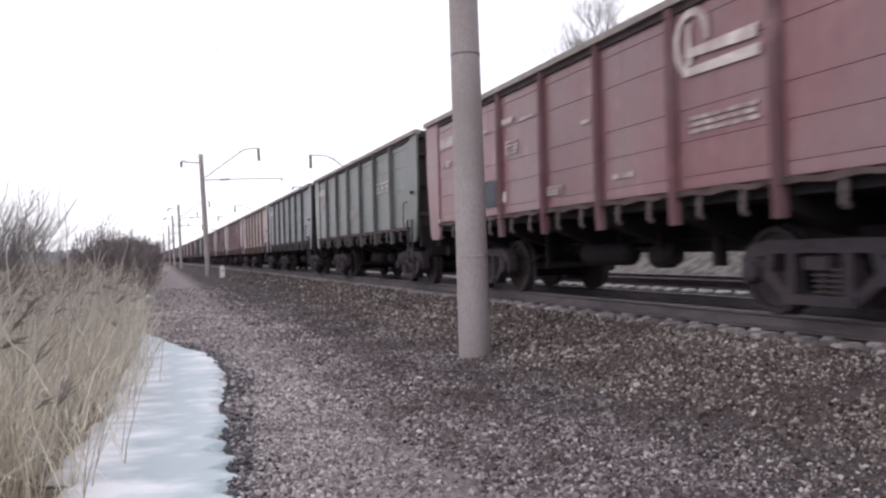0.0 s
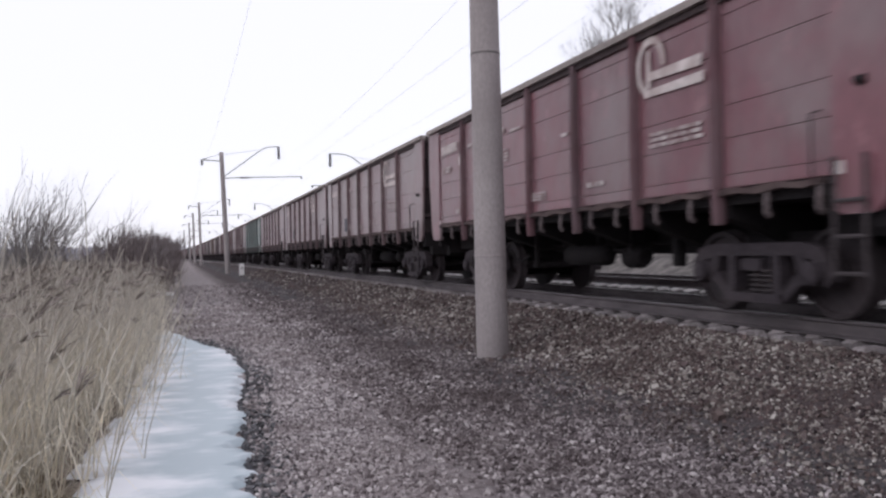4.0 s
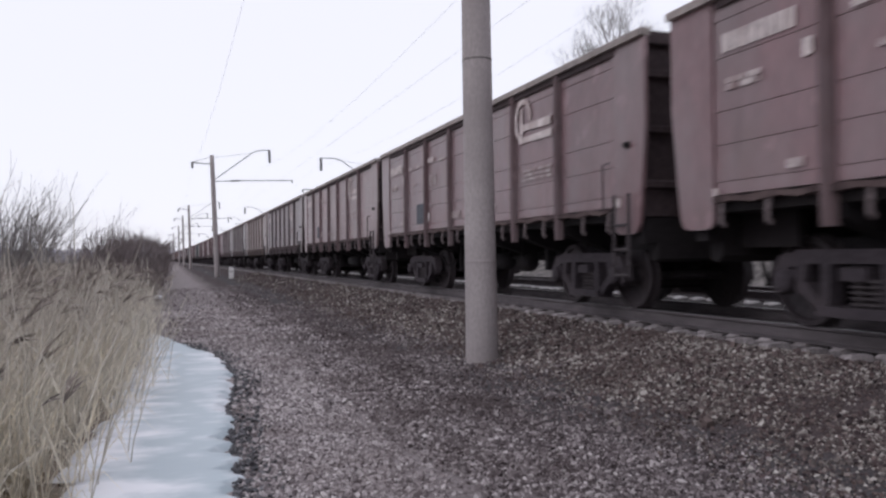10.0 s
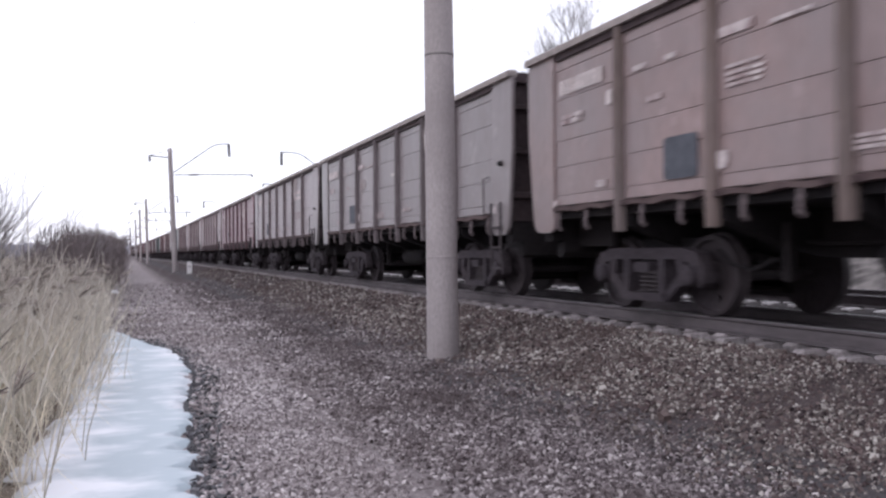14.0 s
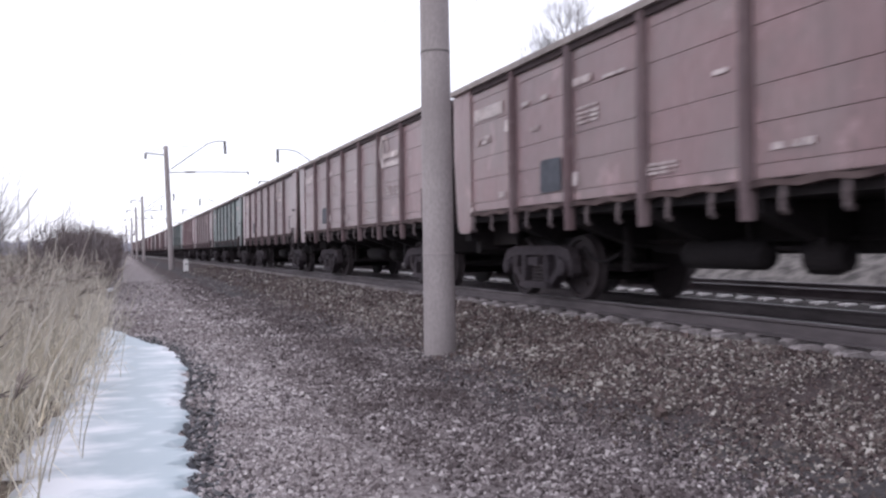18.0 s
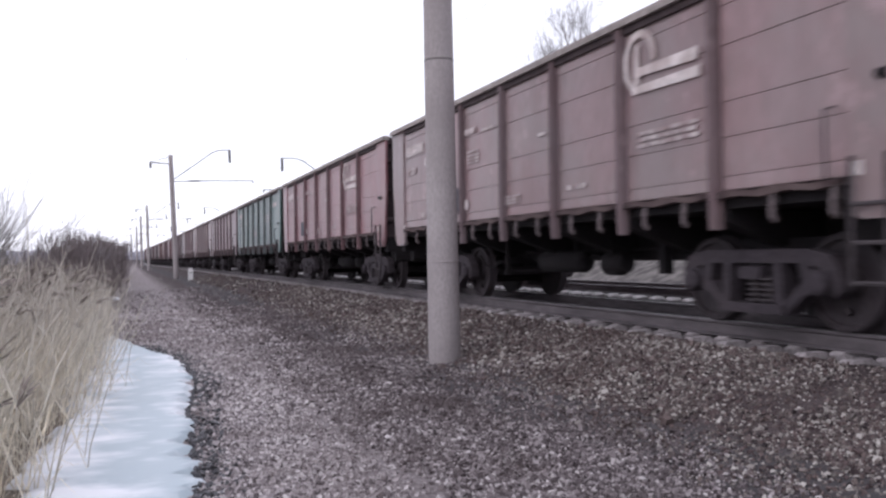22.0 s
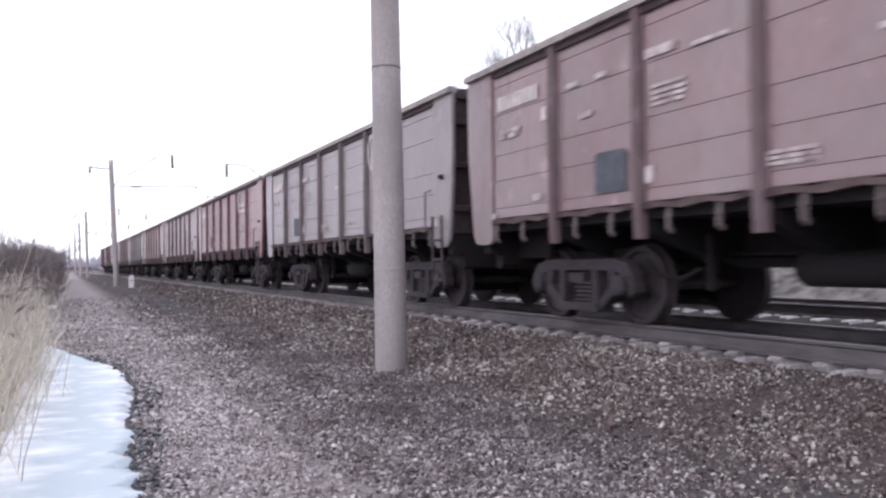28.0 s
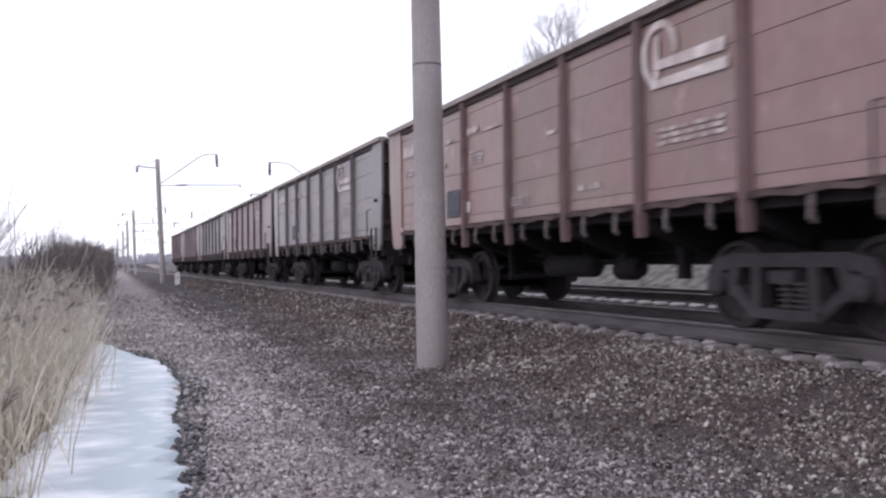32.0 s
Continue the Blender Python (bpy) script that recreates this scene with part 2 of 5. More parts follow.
M_TWIG = material("bare_dark_twigs", (0.29, 0.27, 0.27), rough=0.9, grain=30, amount=0.3, bump=0)
M_TWIG_RED = material("bare_reddish_twigs", (0.19, 0.16, 0.16), rough=0.9, grain=30, amount=0.3, bump=0)
M_BRUSH = material("grey_dry_brush", (0.27, 0.245, 0.225), rough=0.9, grain=30, amount=0.3, bump=0)
M_BARK = material("grey_bark", (0.20, 0.185, 0.185), rough=0.9, grain=20, amount=0.35, bump=0.3)
M_REED = material("dry_reed", (0.79, 0.745, 0.655), rough=0.8, grain=6, amount=0.25, stain=0.7, stain_colour=(0.62, 0.575, 0.475), stain_amount=0.6, bump=0, island=0.28)
def let_light_through(m, share):
    """Thin dry blades pass some light on to those behind them."""
    n, l = m.node_tree.nodes, m.node_tree.links
    b, out = n["Principled BSDF"], n["Material Output"]
    thin = n.new("ShaderNodeBsdfTranslucent"); both = n.new("ShaderNodeMixShader"); both.inputs[0].default_value = share
    l.new(b.inputs["Base Color"].links[0].from_socket, thin.inputs[0])
    l.new(b.outputs[0], both.inputs[1]); l.new(thin.outputs[0], both.inputs[2]); l.new(both.outputs[0], out.inputs[0])
let_light_through(M_REED, 0.58)
def weathered_tips(m, colour, lo, hi):
    """Reeds fade to grey-brown towards their tips."""
    n, l = m.node_tree.nodes, m.node_tree.links
    b = n["Principled BSDF"]; src = b.inputs["Base Color"].links[0].from_socket
    sep = n.new("ShaderNodeSeparateXYZ"); l.new([x for x in n if x.type == "TEX_COORD"][0].outputs["Object"], sep.inputs[0])
    r = n.new("ShaderNodeMapRange"); r.inputs[1].default_value, r.inputs[2].default_value, r.inputs[4].default_value = lo, hi, 0.8
    l.new(sep.outputs[2], r.inputs[0])
    out = mixed(n, l, r.outputs[0], src, colour)
    for k in (b.inputs["Base Color"], [x for x in n if x.type == "BSDF_TRANSLUCENT"][0].inputs[0]):
        l.new(out, k)
M_PLUME = material("dry_reed_plume", (0.25, 0.215, 0.195), rough=0.95, grain=20, amount=0.3, bump=0, island=0.3)
# distance haze is put into this pale bluish colour
M_WOODS = material("haze_tinted_woods", (0.42, 0.41, 0.46), rough=1, grain=0.3, amount=0.25, stain=0.05, bump=0)


def ground_material():
    """Gravel beside the line, trodden path, reed litter on one side and dry meadow on the other."""
    m = bpy.data.materials.new("gravel_and_meadow"); m.use_nodes = True
    n, l = m.node_tree.nodes, m.node_tree.links
    b = n["Principled BSDF"]; b.inputs["Roughness"].default_value = 0.92; b.inputs["Specular IOR Level"].default_value = 0.2
    co = n.new("ShaderNodeTexCoord")
    sep = n.new("ShaderNodeSeparateXYZ"); l.new(co.outputs["Object"], sep.inputs[0])
    def noise_of(scale, detail=5):
        t = n.new("ShaderNodeTexNoise"); t.inputs["Scale"].default_value = scale; t.inputs["Detail"].default_value = detail
        l.new(co.outputs["Object"], t.inputs[0]); return t.outputs[0]
    def step(value, lo, hi):
        r = n.new("ShaderNodeMapRange"); r.inputs[1].default_value, r.inputs[2].default_value = lo, hi
        l.new(value, r.inputs[0]); return r.outputs[0]
    def wobble(value, scale, size):
        a = n.new("ShaderNodeMath"); a.operation = "MULTIPLY_ADD"; a.inputs[1].default_value = size
        l.new(noise_of(scale), a.inputs[0]); l.new(value, a.inputs[2]); return a.outputs[0]
    vor = n.new("ShaderNodeTexVoronoi"); vor.inputs["Scale"].default_value = 26
    l.new(co.outputs["Object"], vor.inputs[0])
    cell = n.new("ShaderNodeSeparateColor"); l.new(vor.outputs["Color"], cell.inputs[0])
    gravel = mixed(n, l, cell.outputs[0], (0.165, 0.143, 0.146), (0.39, 0.35, 0.353))
    gravel = mixed(n, l, step(noise_of(0.7), 0.45, 0.7), gravel, (0.20, 0.17, 0.168))
    edge = wobble(sep.outputs[0], 0.5, 1.2)
    soil = mixed(n, l, noise_of(9), (0.18, 0.152, 0.152), (0.33, 0.285, 0.284))
    brown = mixed(n, l, noise_of(6), (0.04, 0.03, 0.031), (0.095, 0.075, 0.076))
    dirt_band = mixed(n, l, step(noise_of(0.35), 0.45, 0.66), gravel, soil)
    inner = wobble(sep.outputs[0], 0.9, 1.0)
    dirt_band = mixed(n, l, step(inner, -5.3, -4.2), dirt_band, brown)
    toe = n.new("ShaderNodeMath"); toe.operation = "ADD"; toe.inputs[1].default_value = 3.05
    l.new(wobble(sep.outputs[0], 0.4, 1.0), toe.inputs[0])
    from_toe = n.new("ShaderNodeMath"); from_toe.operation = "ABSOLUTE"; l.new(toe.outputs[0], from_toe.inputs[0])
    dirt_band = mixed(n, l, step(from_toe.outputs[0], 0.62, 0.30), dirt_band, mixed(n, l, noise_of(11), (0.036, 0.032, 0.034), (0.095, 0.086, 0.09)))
    litter = mixed(n, l, noise_of(14), (0.13, 0.105, 0.075), (0.33, 0.28, 0.20))
    meadow = mixed(n, l, step(noise_of(2.2, 8), 0.35, 0.65), (0.06, 0.054, 0.052), (0.18, 0.162, 0.155))
    oily = mixed(n, l, noise_of(5), (0.028, 0.024, 0.025), (0.075, 0.065, 0.064))
    dirt_band = mixed(n, l, step(sep.outputs[0], -1.36, -1.2), dirt_band, oily)
    dirt_band = mixed(n, l, step(sep.outputs[0], 5.5, 5.8), dirt_band, soil)
    colour = mixed(n, l, step(edge, -7.6, -7.0), litter, dirt_band)
    colour = mixed(n, l, step(edge, 7.6, 8.6), colour, meadow)
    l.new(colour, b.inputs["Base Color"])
    bp = n.new("ShaderNodeBump"); bp.inputs["Strength"].default_value = 0.7; bp.inputs["Distance"].default_value = 0.03
    l.new(vor.outputs["Distance"], bp.inputs["Height"]); l.new(bp.outputs[0], b.inputs["Normal"])
    return m


def ice_material():
    """Grey-blue meltwater ice with a crust of old snow."""
    m = bpy.data.materials.new("ice_and_old_snow"); m.use_nodes = True
    n, l = m.node_tree.nodes, m.node_tree.links
    b = n["Principled BSDF"]
    co = n.new("ShaderNodeTexCoord")
    mp = n.new("ShaderNodeMapping"); mp.inputs["Scale"].default_value = (1.0, 1.5, 1)
    l.new(co.outputs["Object"], mp.inputs[0])
    t = n.new("ShaderNodeTexNoise"); t.inputs["Scale"].default_value = 2.2; t.inputs["Detail"].default_value = 7
    l.new(mp.outputs[0], t.inputs[0])
    f = n.new("ShaderNodeTexNoise"); f.inputs["Scale"].default_value = 30; f.inputs["Detail"].default_value = 5
    l.new(mp.outputs[0], f.inputs[0])
    sep = n.new("ShaderNodeSeparateXYZ"); l.new(co.outputs["Object"], sep.inputs[0])
    off = n.new("ShaderNodeMath"); off.operation = "MULTIPLY_ADD"; off.inputs[1].default_value = 1.9
    l.new(t.outputs[0], off.inputs[0]); l.new(sep.outputs[0], off.inputs[2])
    mid = n.new("ShaderNodeMath"); mid.operation = "ADD"; mid.inputs[1].default_value = 6.0
    l.new(off.outputs[0], mid.inputs[0])
    far = n.new("ShaderNodeMath"); far.operation = "ABSOLUTE"; l.new(mid.outputs[0], far.inputs[0])
    r = n.new("ShaderNodeMapRange"); r.inputs[1].default_value, r.inputs[2].default_value = 0.12, 0.66
    l.new(far.outputs[0], r.inputs[0])
    l.new(mixed(n, l, r.outputs[0], (0.42, 0.495, 0.545), (0.84, 0.855, 0.90)), b.inputs["Base Color"])
    q = n.new("ShaderNodeMapRange"); q.inputs[3].default_value, q.inputs[4].default_value = 0.45, 0.85
    l.new(r.outputs[0], q.inputs[0]); l.new(q.outputs[0], b.inputs["Roughness"])
    bp = n.new("ShaderNodeBump"); bp.inputs["Strength"].default_value = 0.10; bp.inputs["Distance"].default_value = 0.02
    l.new(f.outputs[0], bp.inputs["Height"]); l.new(bp.outputs[0], b.inputs["Normal"])
    return m


M_GROUND, M_ICE = ground_material(), ice_material()
weathered_tips(M_REED, (0.37, 0.332, 0.295), 0.65, 1.25)

# ---------------------------------------------------------------- mesh helpers
def box(bm, x0, x1, y0, y1, z0, z1):
    v = [bm.verts.new((x, y, z)) for x in (x0, x1) for y in (y0, y1) for z in (z0, z1)]
    for f in ((0, 1, 3, 2), (4, 6, 7, 5), (0, 4, 5, 1), (2, 3, 7, 6), (0, 2, 6, 4), (1, 5, 7, 3)):
        bm.faces.new([v[i] for i in f])


def prism(bm, outline, axis, a, b):
    """An outline of 2D points drawn out along an axis (0 x, 1 y, 2 z) from a to b."""
    def at(p, s):
        q = list(p); q.insert(axis, s); return bm.verts.new(q)
    lo, hi = [at(p, a) for p in outline], [at(p, b) for p in outline]
    bm.faces.new(lo); bm.faces.new(hi[::-1])
    for i in range(len(outline)):
        j = (i + 1) % len(outline)
        bm.faces.new((lo[i], hi[i], hi[j], lo[j]))


def tube(bm, points, radii, sides=8, caps=True):
    rings = []
    for i, p in enumerate(points):
        p = Vector(p)
        d = (Vector(points[min(i + 1, len(points) - 1)]) - Vector(points[max(i - 1, 0)])).normalized()
        u = d.orthogonal().normalized(); w = d.cross(u)
        r = radii[i] if hasattr(radii, "__len__") else radii
        rings.append([bm.verts.new(p + (u * math.cos(2 * math.pi * k / sides) + w * math.sin(2 * math.pi * k / sides)) * r) for k in range(sides)])
    for a, b in zip(rings, rings[1:]):
        for k in range(sides):
            bm.faces.new((a[k], a[(k + 1) % sides], b[(k + 1) % sides], b[k]))
    if caps:
        bm.faces.new(rings[0][::-1]); bm.faces.new(rings[-1])


def lathe(bm, profile, axis, centre, sides=28):
    """A profile of (along, radius) turned round an axis."""
    rings = []
    for s, r in profile:
        ring = []
        for k in range(sides):
            a = 2 * math.pi * k / sides
            q = [r * math.cos(a), r * math.sin(a)]; q.insert(axis, s)
            ring.append(bm.verts.new(Vector(q) + Vector(centre)))
        rings.append(ring)
    for a, b in zip(rings, rings[1:]):
        for k in range(sides):
            bm.faces.new((a[k], a[(k + 1) % sides], b[(k + 1) % sides], b[k]))
    bm.faces.new(rings[0][::-1]); bm.faces.new(rings[-1])


def finish(bm, name, mat, smooth=False):
    bmesh.ops.recalc_face_normals(bm, faces=bm.faces[:])
    me = bpy.data.meshes.new(name)
    bm.to_mesh(me); bm.free()
    if mat:
        me.materials.append(mat)
    if smooth:
        for p in me.polygons:
            p.use_smooth = True
    return me


def part(name, data, mat, parent, label="", m=None, smooth=False):
    """Links a bmesh or a ready mesh as one mesh object under a thing or a part."""
    me = finish(data, name, mat, smooth) if isinstance(data, bmesh.types.BMesh) else data
    ob = new(name, me)
    ob.parent = parent
    if m is not None:
        ob.matrix_basis = m
    if label:
        ob["label"] = label
    return ob


def thing(name, m, label, category, group="", kind=""):
    ob = new(name)
    ob.empty_display_size = 0.3
    ob.matrix_basis = m
    return tagged(ob, label, category, group, kind)


def mesh_from(name, verts, faces, mat):
    me = bpy.data.meshes.new(name)
    me.from_pydata(verts, [], faces)
    me.materials.append(mat)
    return me

# ---------------------------------------------------------------- the line
BEND = 0.92e-4                      # the line bends gently away
def track_x(y):
    return -0.5 * BEND * max(y, 0.0) ** 2
def track_turn(y):
    return math.degrees(math.atan(BEND * max(y, 0.0)))
SECOND = 4.1                        # the second track's distance
HEAD = -0.055                       # height of the near rail head; the second track lies higher by RAISED
RAISED = 0.06
SLEEPER_STEP = 0.545

# ---------------------------------------------------------------- ground
def ground_height(u, y):
    """Height over the cross-section; u is measured from the near track's middle."""
    profile = ((-60, -1.1), (-11, -1.0), (-8.2, -0.86), (-7.3, -0.79), (-5.2, -0.77), (-3.9, -0.71), (-3.3, -0.66), (-1.95, -0.37), (-1.6, -0.305), (-1.42, -0.274), (-1.32, -0.256), (-1.2, -0.262), (-1.12, -0.29), (-1.02, -0.33), (-0.9, -0.37), (-0.8, -0.38), (1.2, -0.38), (2.2, -0.35), (2.66, -0.225), (2.8, -0.19), (3.0, -0.187), (5.2, -0.195), (5.5, -0.20), (6.1, -0.27), (7.6, -0.75), (9.0, -0.8), (11.5, 0.4), (14, 1.2), (18, 1.55), (30, 1.6), (80, 1.0), (200, 0.0))
    if u <= profile[0][0]:
        z = profile[0][1]
    elif u >= profile[-1][0]:
        z = profile[-1][1]
    else:
        for (a, za), (b, zb) in zip(profile, profile[1:]):
            if a <= u <= b:
                k = (u - a) / (b - a)
                z = za + (zb - za) * k
                break
    if abs(u) < 40 and -20 < y < 120:
        fade = min(1.0, max(0.0, (42 - y) / 16))
        z += fade * (0.035 * noise.noise((u * 0.8, y * 0.8, 0)) + 0.02 * noise.noise((u * 3, y * 3, 5)))
        if -1.7 < u < 5.8:
            z = min(z, float(np.interp(u, (-1.4, -1.32, -1.15, -1.02, -0.92, -0.8, 2.0, 2.6, 2.9, 5.4), (-0.268, -0.252, -0.275, -0.322, -0.355, -0.36, -0.33, -0.23, -0.182, -0.19))))
    return z


def build_ground():
    xs = [-3000, -1200, -500, -200, -90, -50, -30, -20, -15, -12, -10] + [-9 + 0.2 * i for i in range(36)] + [-1.8, -1.6, -1.48, -1.36, -1.28, -1.2, -1.1, -1.02, -0.95, -0.90, -0.8, 0.5, 1.3, 2.0, 2.4, 2.66, 2.76, 2.88, 3.0, 4.2, 5.2] + [5.7 + 0.3 * i for i in range(10)] + [9.5, 11, 14, 18, 25, 35, 50, 80, 150, 400, 1200, 3000]
    ys = [-3000, -1000, -460, -200, -90, -40, -20, -10, -5] + [-3 + 0.3 * i for i in range(110)] + [30 + 1.5 * i for i in range(28)] + [75 + 6 * i for i in range(20)] + [210, 250, 300, 360, 430, 520, 640, 800, 1200, 3000]
    verts = []
    for y in ys:
        sh = track_x(min(y, 700))
        for x in xs:
            verts.append((x + (sh if abs(x) < 100 else 0), y, ground_height(x, y)))
    w = len(xs)
    faces = [(j * w + i, j * w + i + 1, (j + 1) * w + i + 1, (j + 1) * w + i) for j in range(len(ys) - 1) for i in range(w - 1)]
    me = mesh_from("ground", verts, faces, M_GROUND)
    for p in me.polygons:
        p.use_smooth = True
    return tagged(new("ground", me), "grey gravel, trodden path and dry litter beside the railway", "ground", kind="structure")


GROUND = build_ground()


def build_ice():
    """A long frozen puddle along the path with a ragged edge."""
    left = ((1.2, -7.85), (1.9, -8.2), (3.0, -8.35), (4.5, -8.0), (5.9, -7.82), (7.2, -7.74), (9.4, -7.66), (12.4, -7.56), (15.0, -7.55), (17.4, -7.55))
    right = ((1.2, -7.75), (1.9, -7.15), (3.0, -6.95), (4.5, -6.85), (5.5, -6.75), (6.8, -6.67), (8.3, -6.66), (10.6, -6.40), (13.3, -6.52), (15.2, -7.05), (17.4, -7.45))
    def along(line, y):
        return float(np.interp(y, [p[0] for p in line], [p[1] for p in line]))
    verts, faces, n = [], [], 14
    rows = 420
    for j in range(rows + 1):
        y = 1.2 + 16.2 * j / rows
        a = along(left, y) + 0.20 * noise.noise((1, y * 1.3, 0)) + 0.26 * noise.noise((3, y * 3.7, 0)) + 0.20 * noise.noise((5, y * 11, 0)) + 0.08 * noise.noise((15, y * 27, 0))
        b = along(right, y) + 0.15 * noise.noise((7, y * 1.1, 0)) + 0.13 * noise.noise((9, y * 3.6, 0)) + 0.12 * noise.noise((11, y * 11, 0)) + 0.05 * noise.noise((13, y * 27, 0))
        for i in range(n + 1):
            x = a + (b - a) * i / n
            rim = min(i, n - i) / n
            z = -0.735 - (0.085 if rim == 0 else 0) + 0.006 * noise.noise((i * 0.35, y * 2.2, 2))
            verts.append((x, y, z))
    for j in range(rows):
        for i in range(n):
            k = j * (n + 1) + i
            faces.append((k, k + 1, k + n + 2, k + n + 1))
    me = mesh_from("ice", verts, faces, M_ICE)
    for p in me.polygons:
        p.use_smooth = True
    tagged(new("frozen_puddle", me), "long frozen puddle with grey-blue ice and crusted old snow", "ice", kind="structure")


build_ice()

# ---------------------------------------------------------------- rails and sleepers
RAIL_YS = [-470, -200, -100, -50] + [-20 + 5 * i for i in range(36)] + [180 + 20 * i for i in range(20)] + [700]
def build_rail(x, dz, name, label):
    web = ((-0.075, -0.18), (0.075, -0.18), (0.075, -0.165), (0.012, -0.15), (0.012, -0.045), (0.036, -0.03), (0.036, -0.006), (-0.036, -0.006), (-0.036, -0.03), (-0.012, -0.045), (-0.012, -0.15), (-0.075, -0.165))
    head = ((-0.034, -0.006), (0.034, -0.006), (0.030, 0.0), (-0.030, 0.0))
    rail = None
    for nm, outline, mat in ((name, web, M_RAIL), ("running_surface", head, M_HEAD)):
        bm = bmesh.new()
        rings = [[bm.verts.new((x + px + track_x(y), y, pz + dz)) for px, pz in outline] for y in RAIL_YS]
        for a, b in zip(rings, rings[1:]):
            for k in range(len(outline)):
                bm.faces.new((a[k], a[(k + 1) % len(outline)], b[(k + 1) % len(outline)], b[k]))
        ob = new(nm, finish(bm, nm, mat))
        if rail is None:
            rail = tagged(ob, label, "rail", "rails of the line", "structure")
        else:
            ob.parent = rail
            ob["label"] = "worn bright rail head"


for off, which in ((0.0, "near"), (SECOND, "far")):
    for side in (-0.76, 0.76):
        build_rail(off + side, HEAD + (RAISED if off else 0.0), "rail", "dusty grey-brown steel rail on concrete sleepers")


def sleeper_mesh(mat):
    bm = bmesh.new()
    pts = [(-1.35, 0.08, -0.188), (-1.32, 0.08, -0.17), (-1.1, 0.08, -0.163), (-1.05, 0.08, -0.2), (-0.92, 0.085, -0.205), (-0.87, 0.09, -0.182), (-0.65, 0.09, -0.182), (-0.4, 0.09, -0.225), (0.4, 0.09, -0.225), (0.65, 0.09, -0.182), (0.87, 0.09, -0.182), (0.93, 0.085, -0.135), (1.31, 0.085, -0.175), (1.35, 0.085, -0.205)]
    rings = []
    for x, w, z in pts:
        rings.append([bm.verts.new(p) for p in ((x, -w - 0.035, -0.36), (x, w + 0.035, -0.36), (x, w - 0.012, z), (x, -w + 0.012, z))])
    for a, b in zip(rings, rings[1:]):
        for k in range(4):
            bm.faces.new((a[k], a[(k + 1) % 4], b[(k + 1) % 4], b[k]))
    bm.faces.new(rings[0]); bm.faces.new(rings[-1][::-1])
    return finish(bm, "sleeper", mat)


SLEEPER = sleeper_mesh(M_SLEEPER_DARK)


def build_sleepers():
    rng = random.Random(4)
    holder = thing("near_track_bed", pose(0, 0, 0), "row of weathered concrete sleepers set in crushed stone", "sleepers", kind="structure")
    vs, fs = [], []
    base = [v.co.copy() for v in SLEEPER.vertices]; polys = [tuple(p.vertices) for p in SLEEPER.polygons]
    for off in (0.0, SECOND):
        for k in range(-120, 800):
            y = k * SLEEPER_STEP
            m = pose(off + track_x(y) + rng.uniform(-0.02, 0.02), y, rng.uniform(-0.006, 0.004) + HEAD + (RAISED if off else 0.0), 0, 0, track_turn(y) + rng.uniform(-0.6, 0.6))
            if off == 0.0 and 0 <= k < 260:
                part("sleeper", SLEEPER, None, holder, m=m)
            else:
                i = len(vs)
                vs.extend(m @ c for c in base); fs.extend(tuple(i + a for a in p) for p in polys)
    part("distant_sleepers", mesh_from("distant_sleepers", vs, fs, M_SLEEPER), None, holder)["kind"] = "stuff"


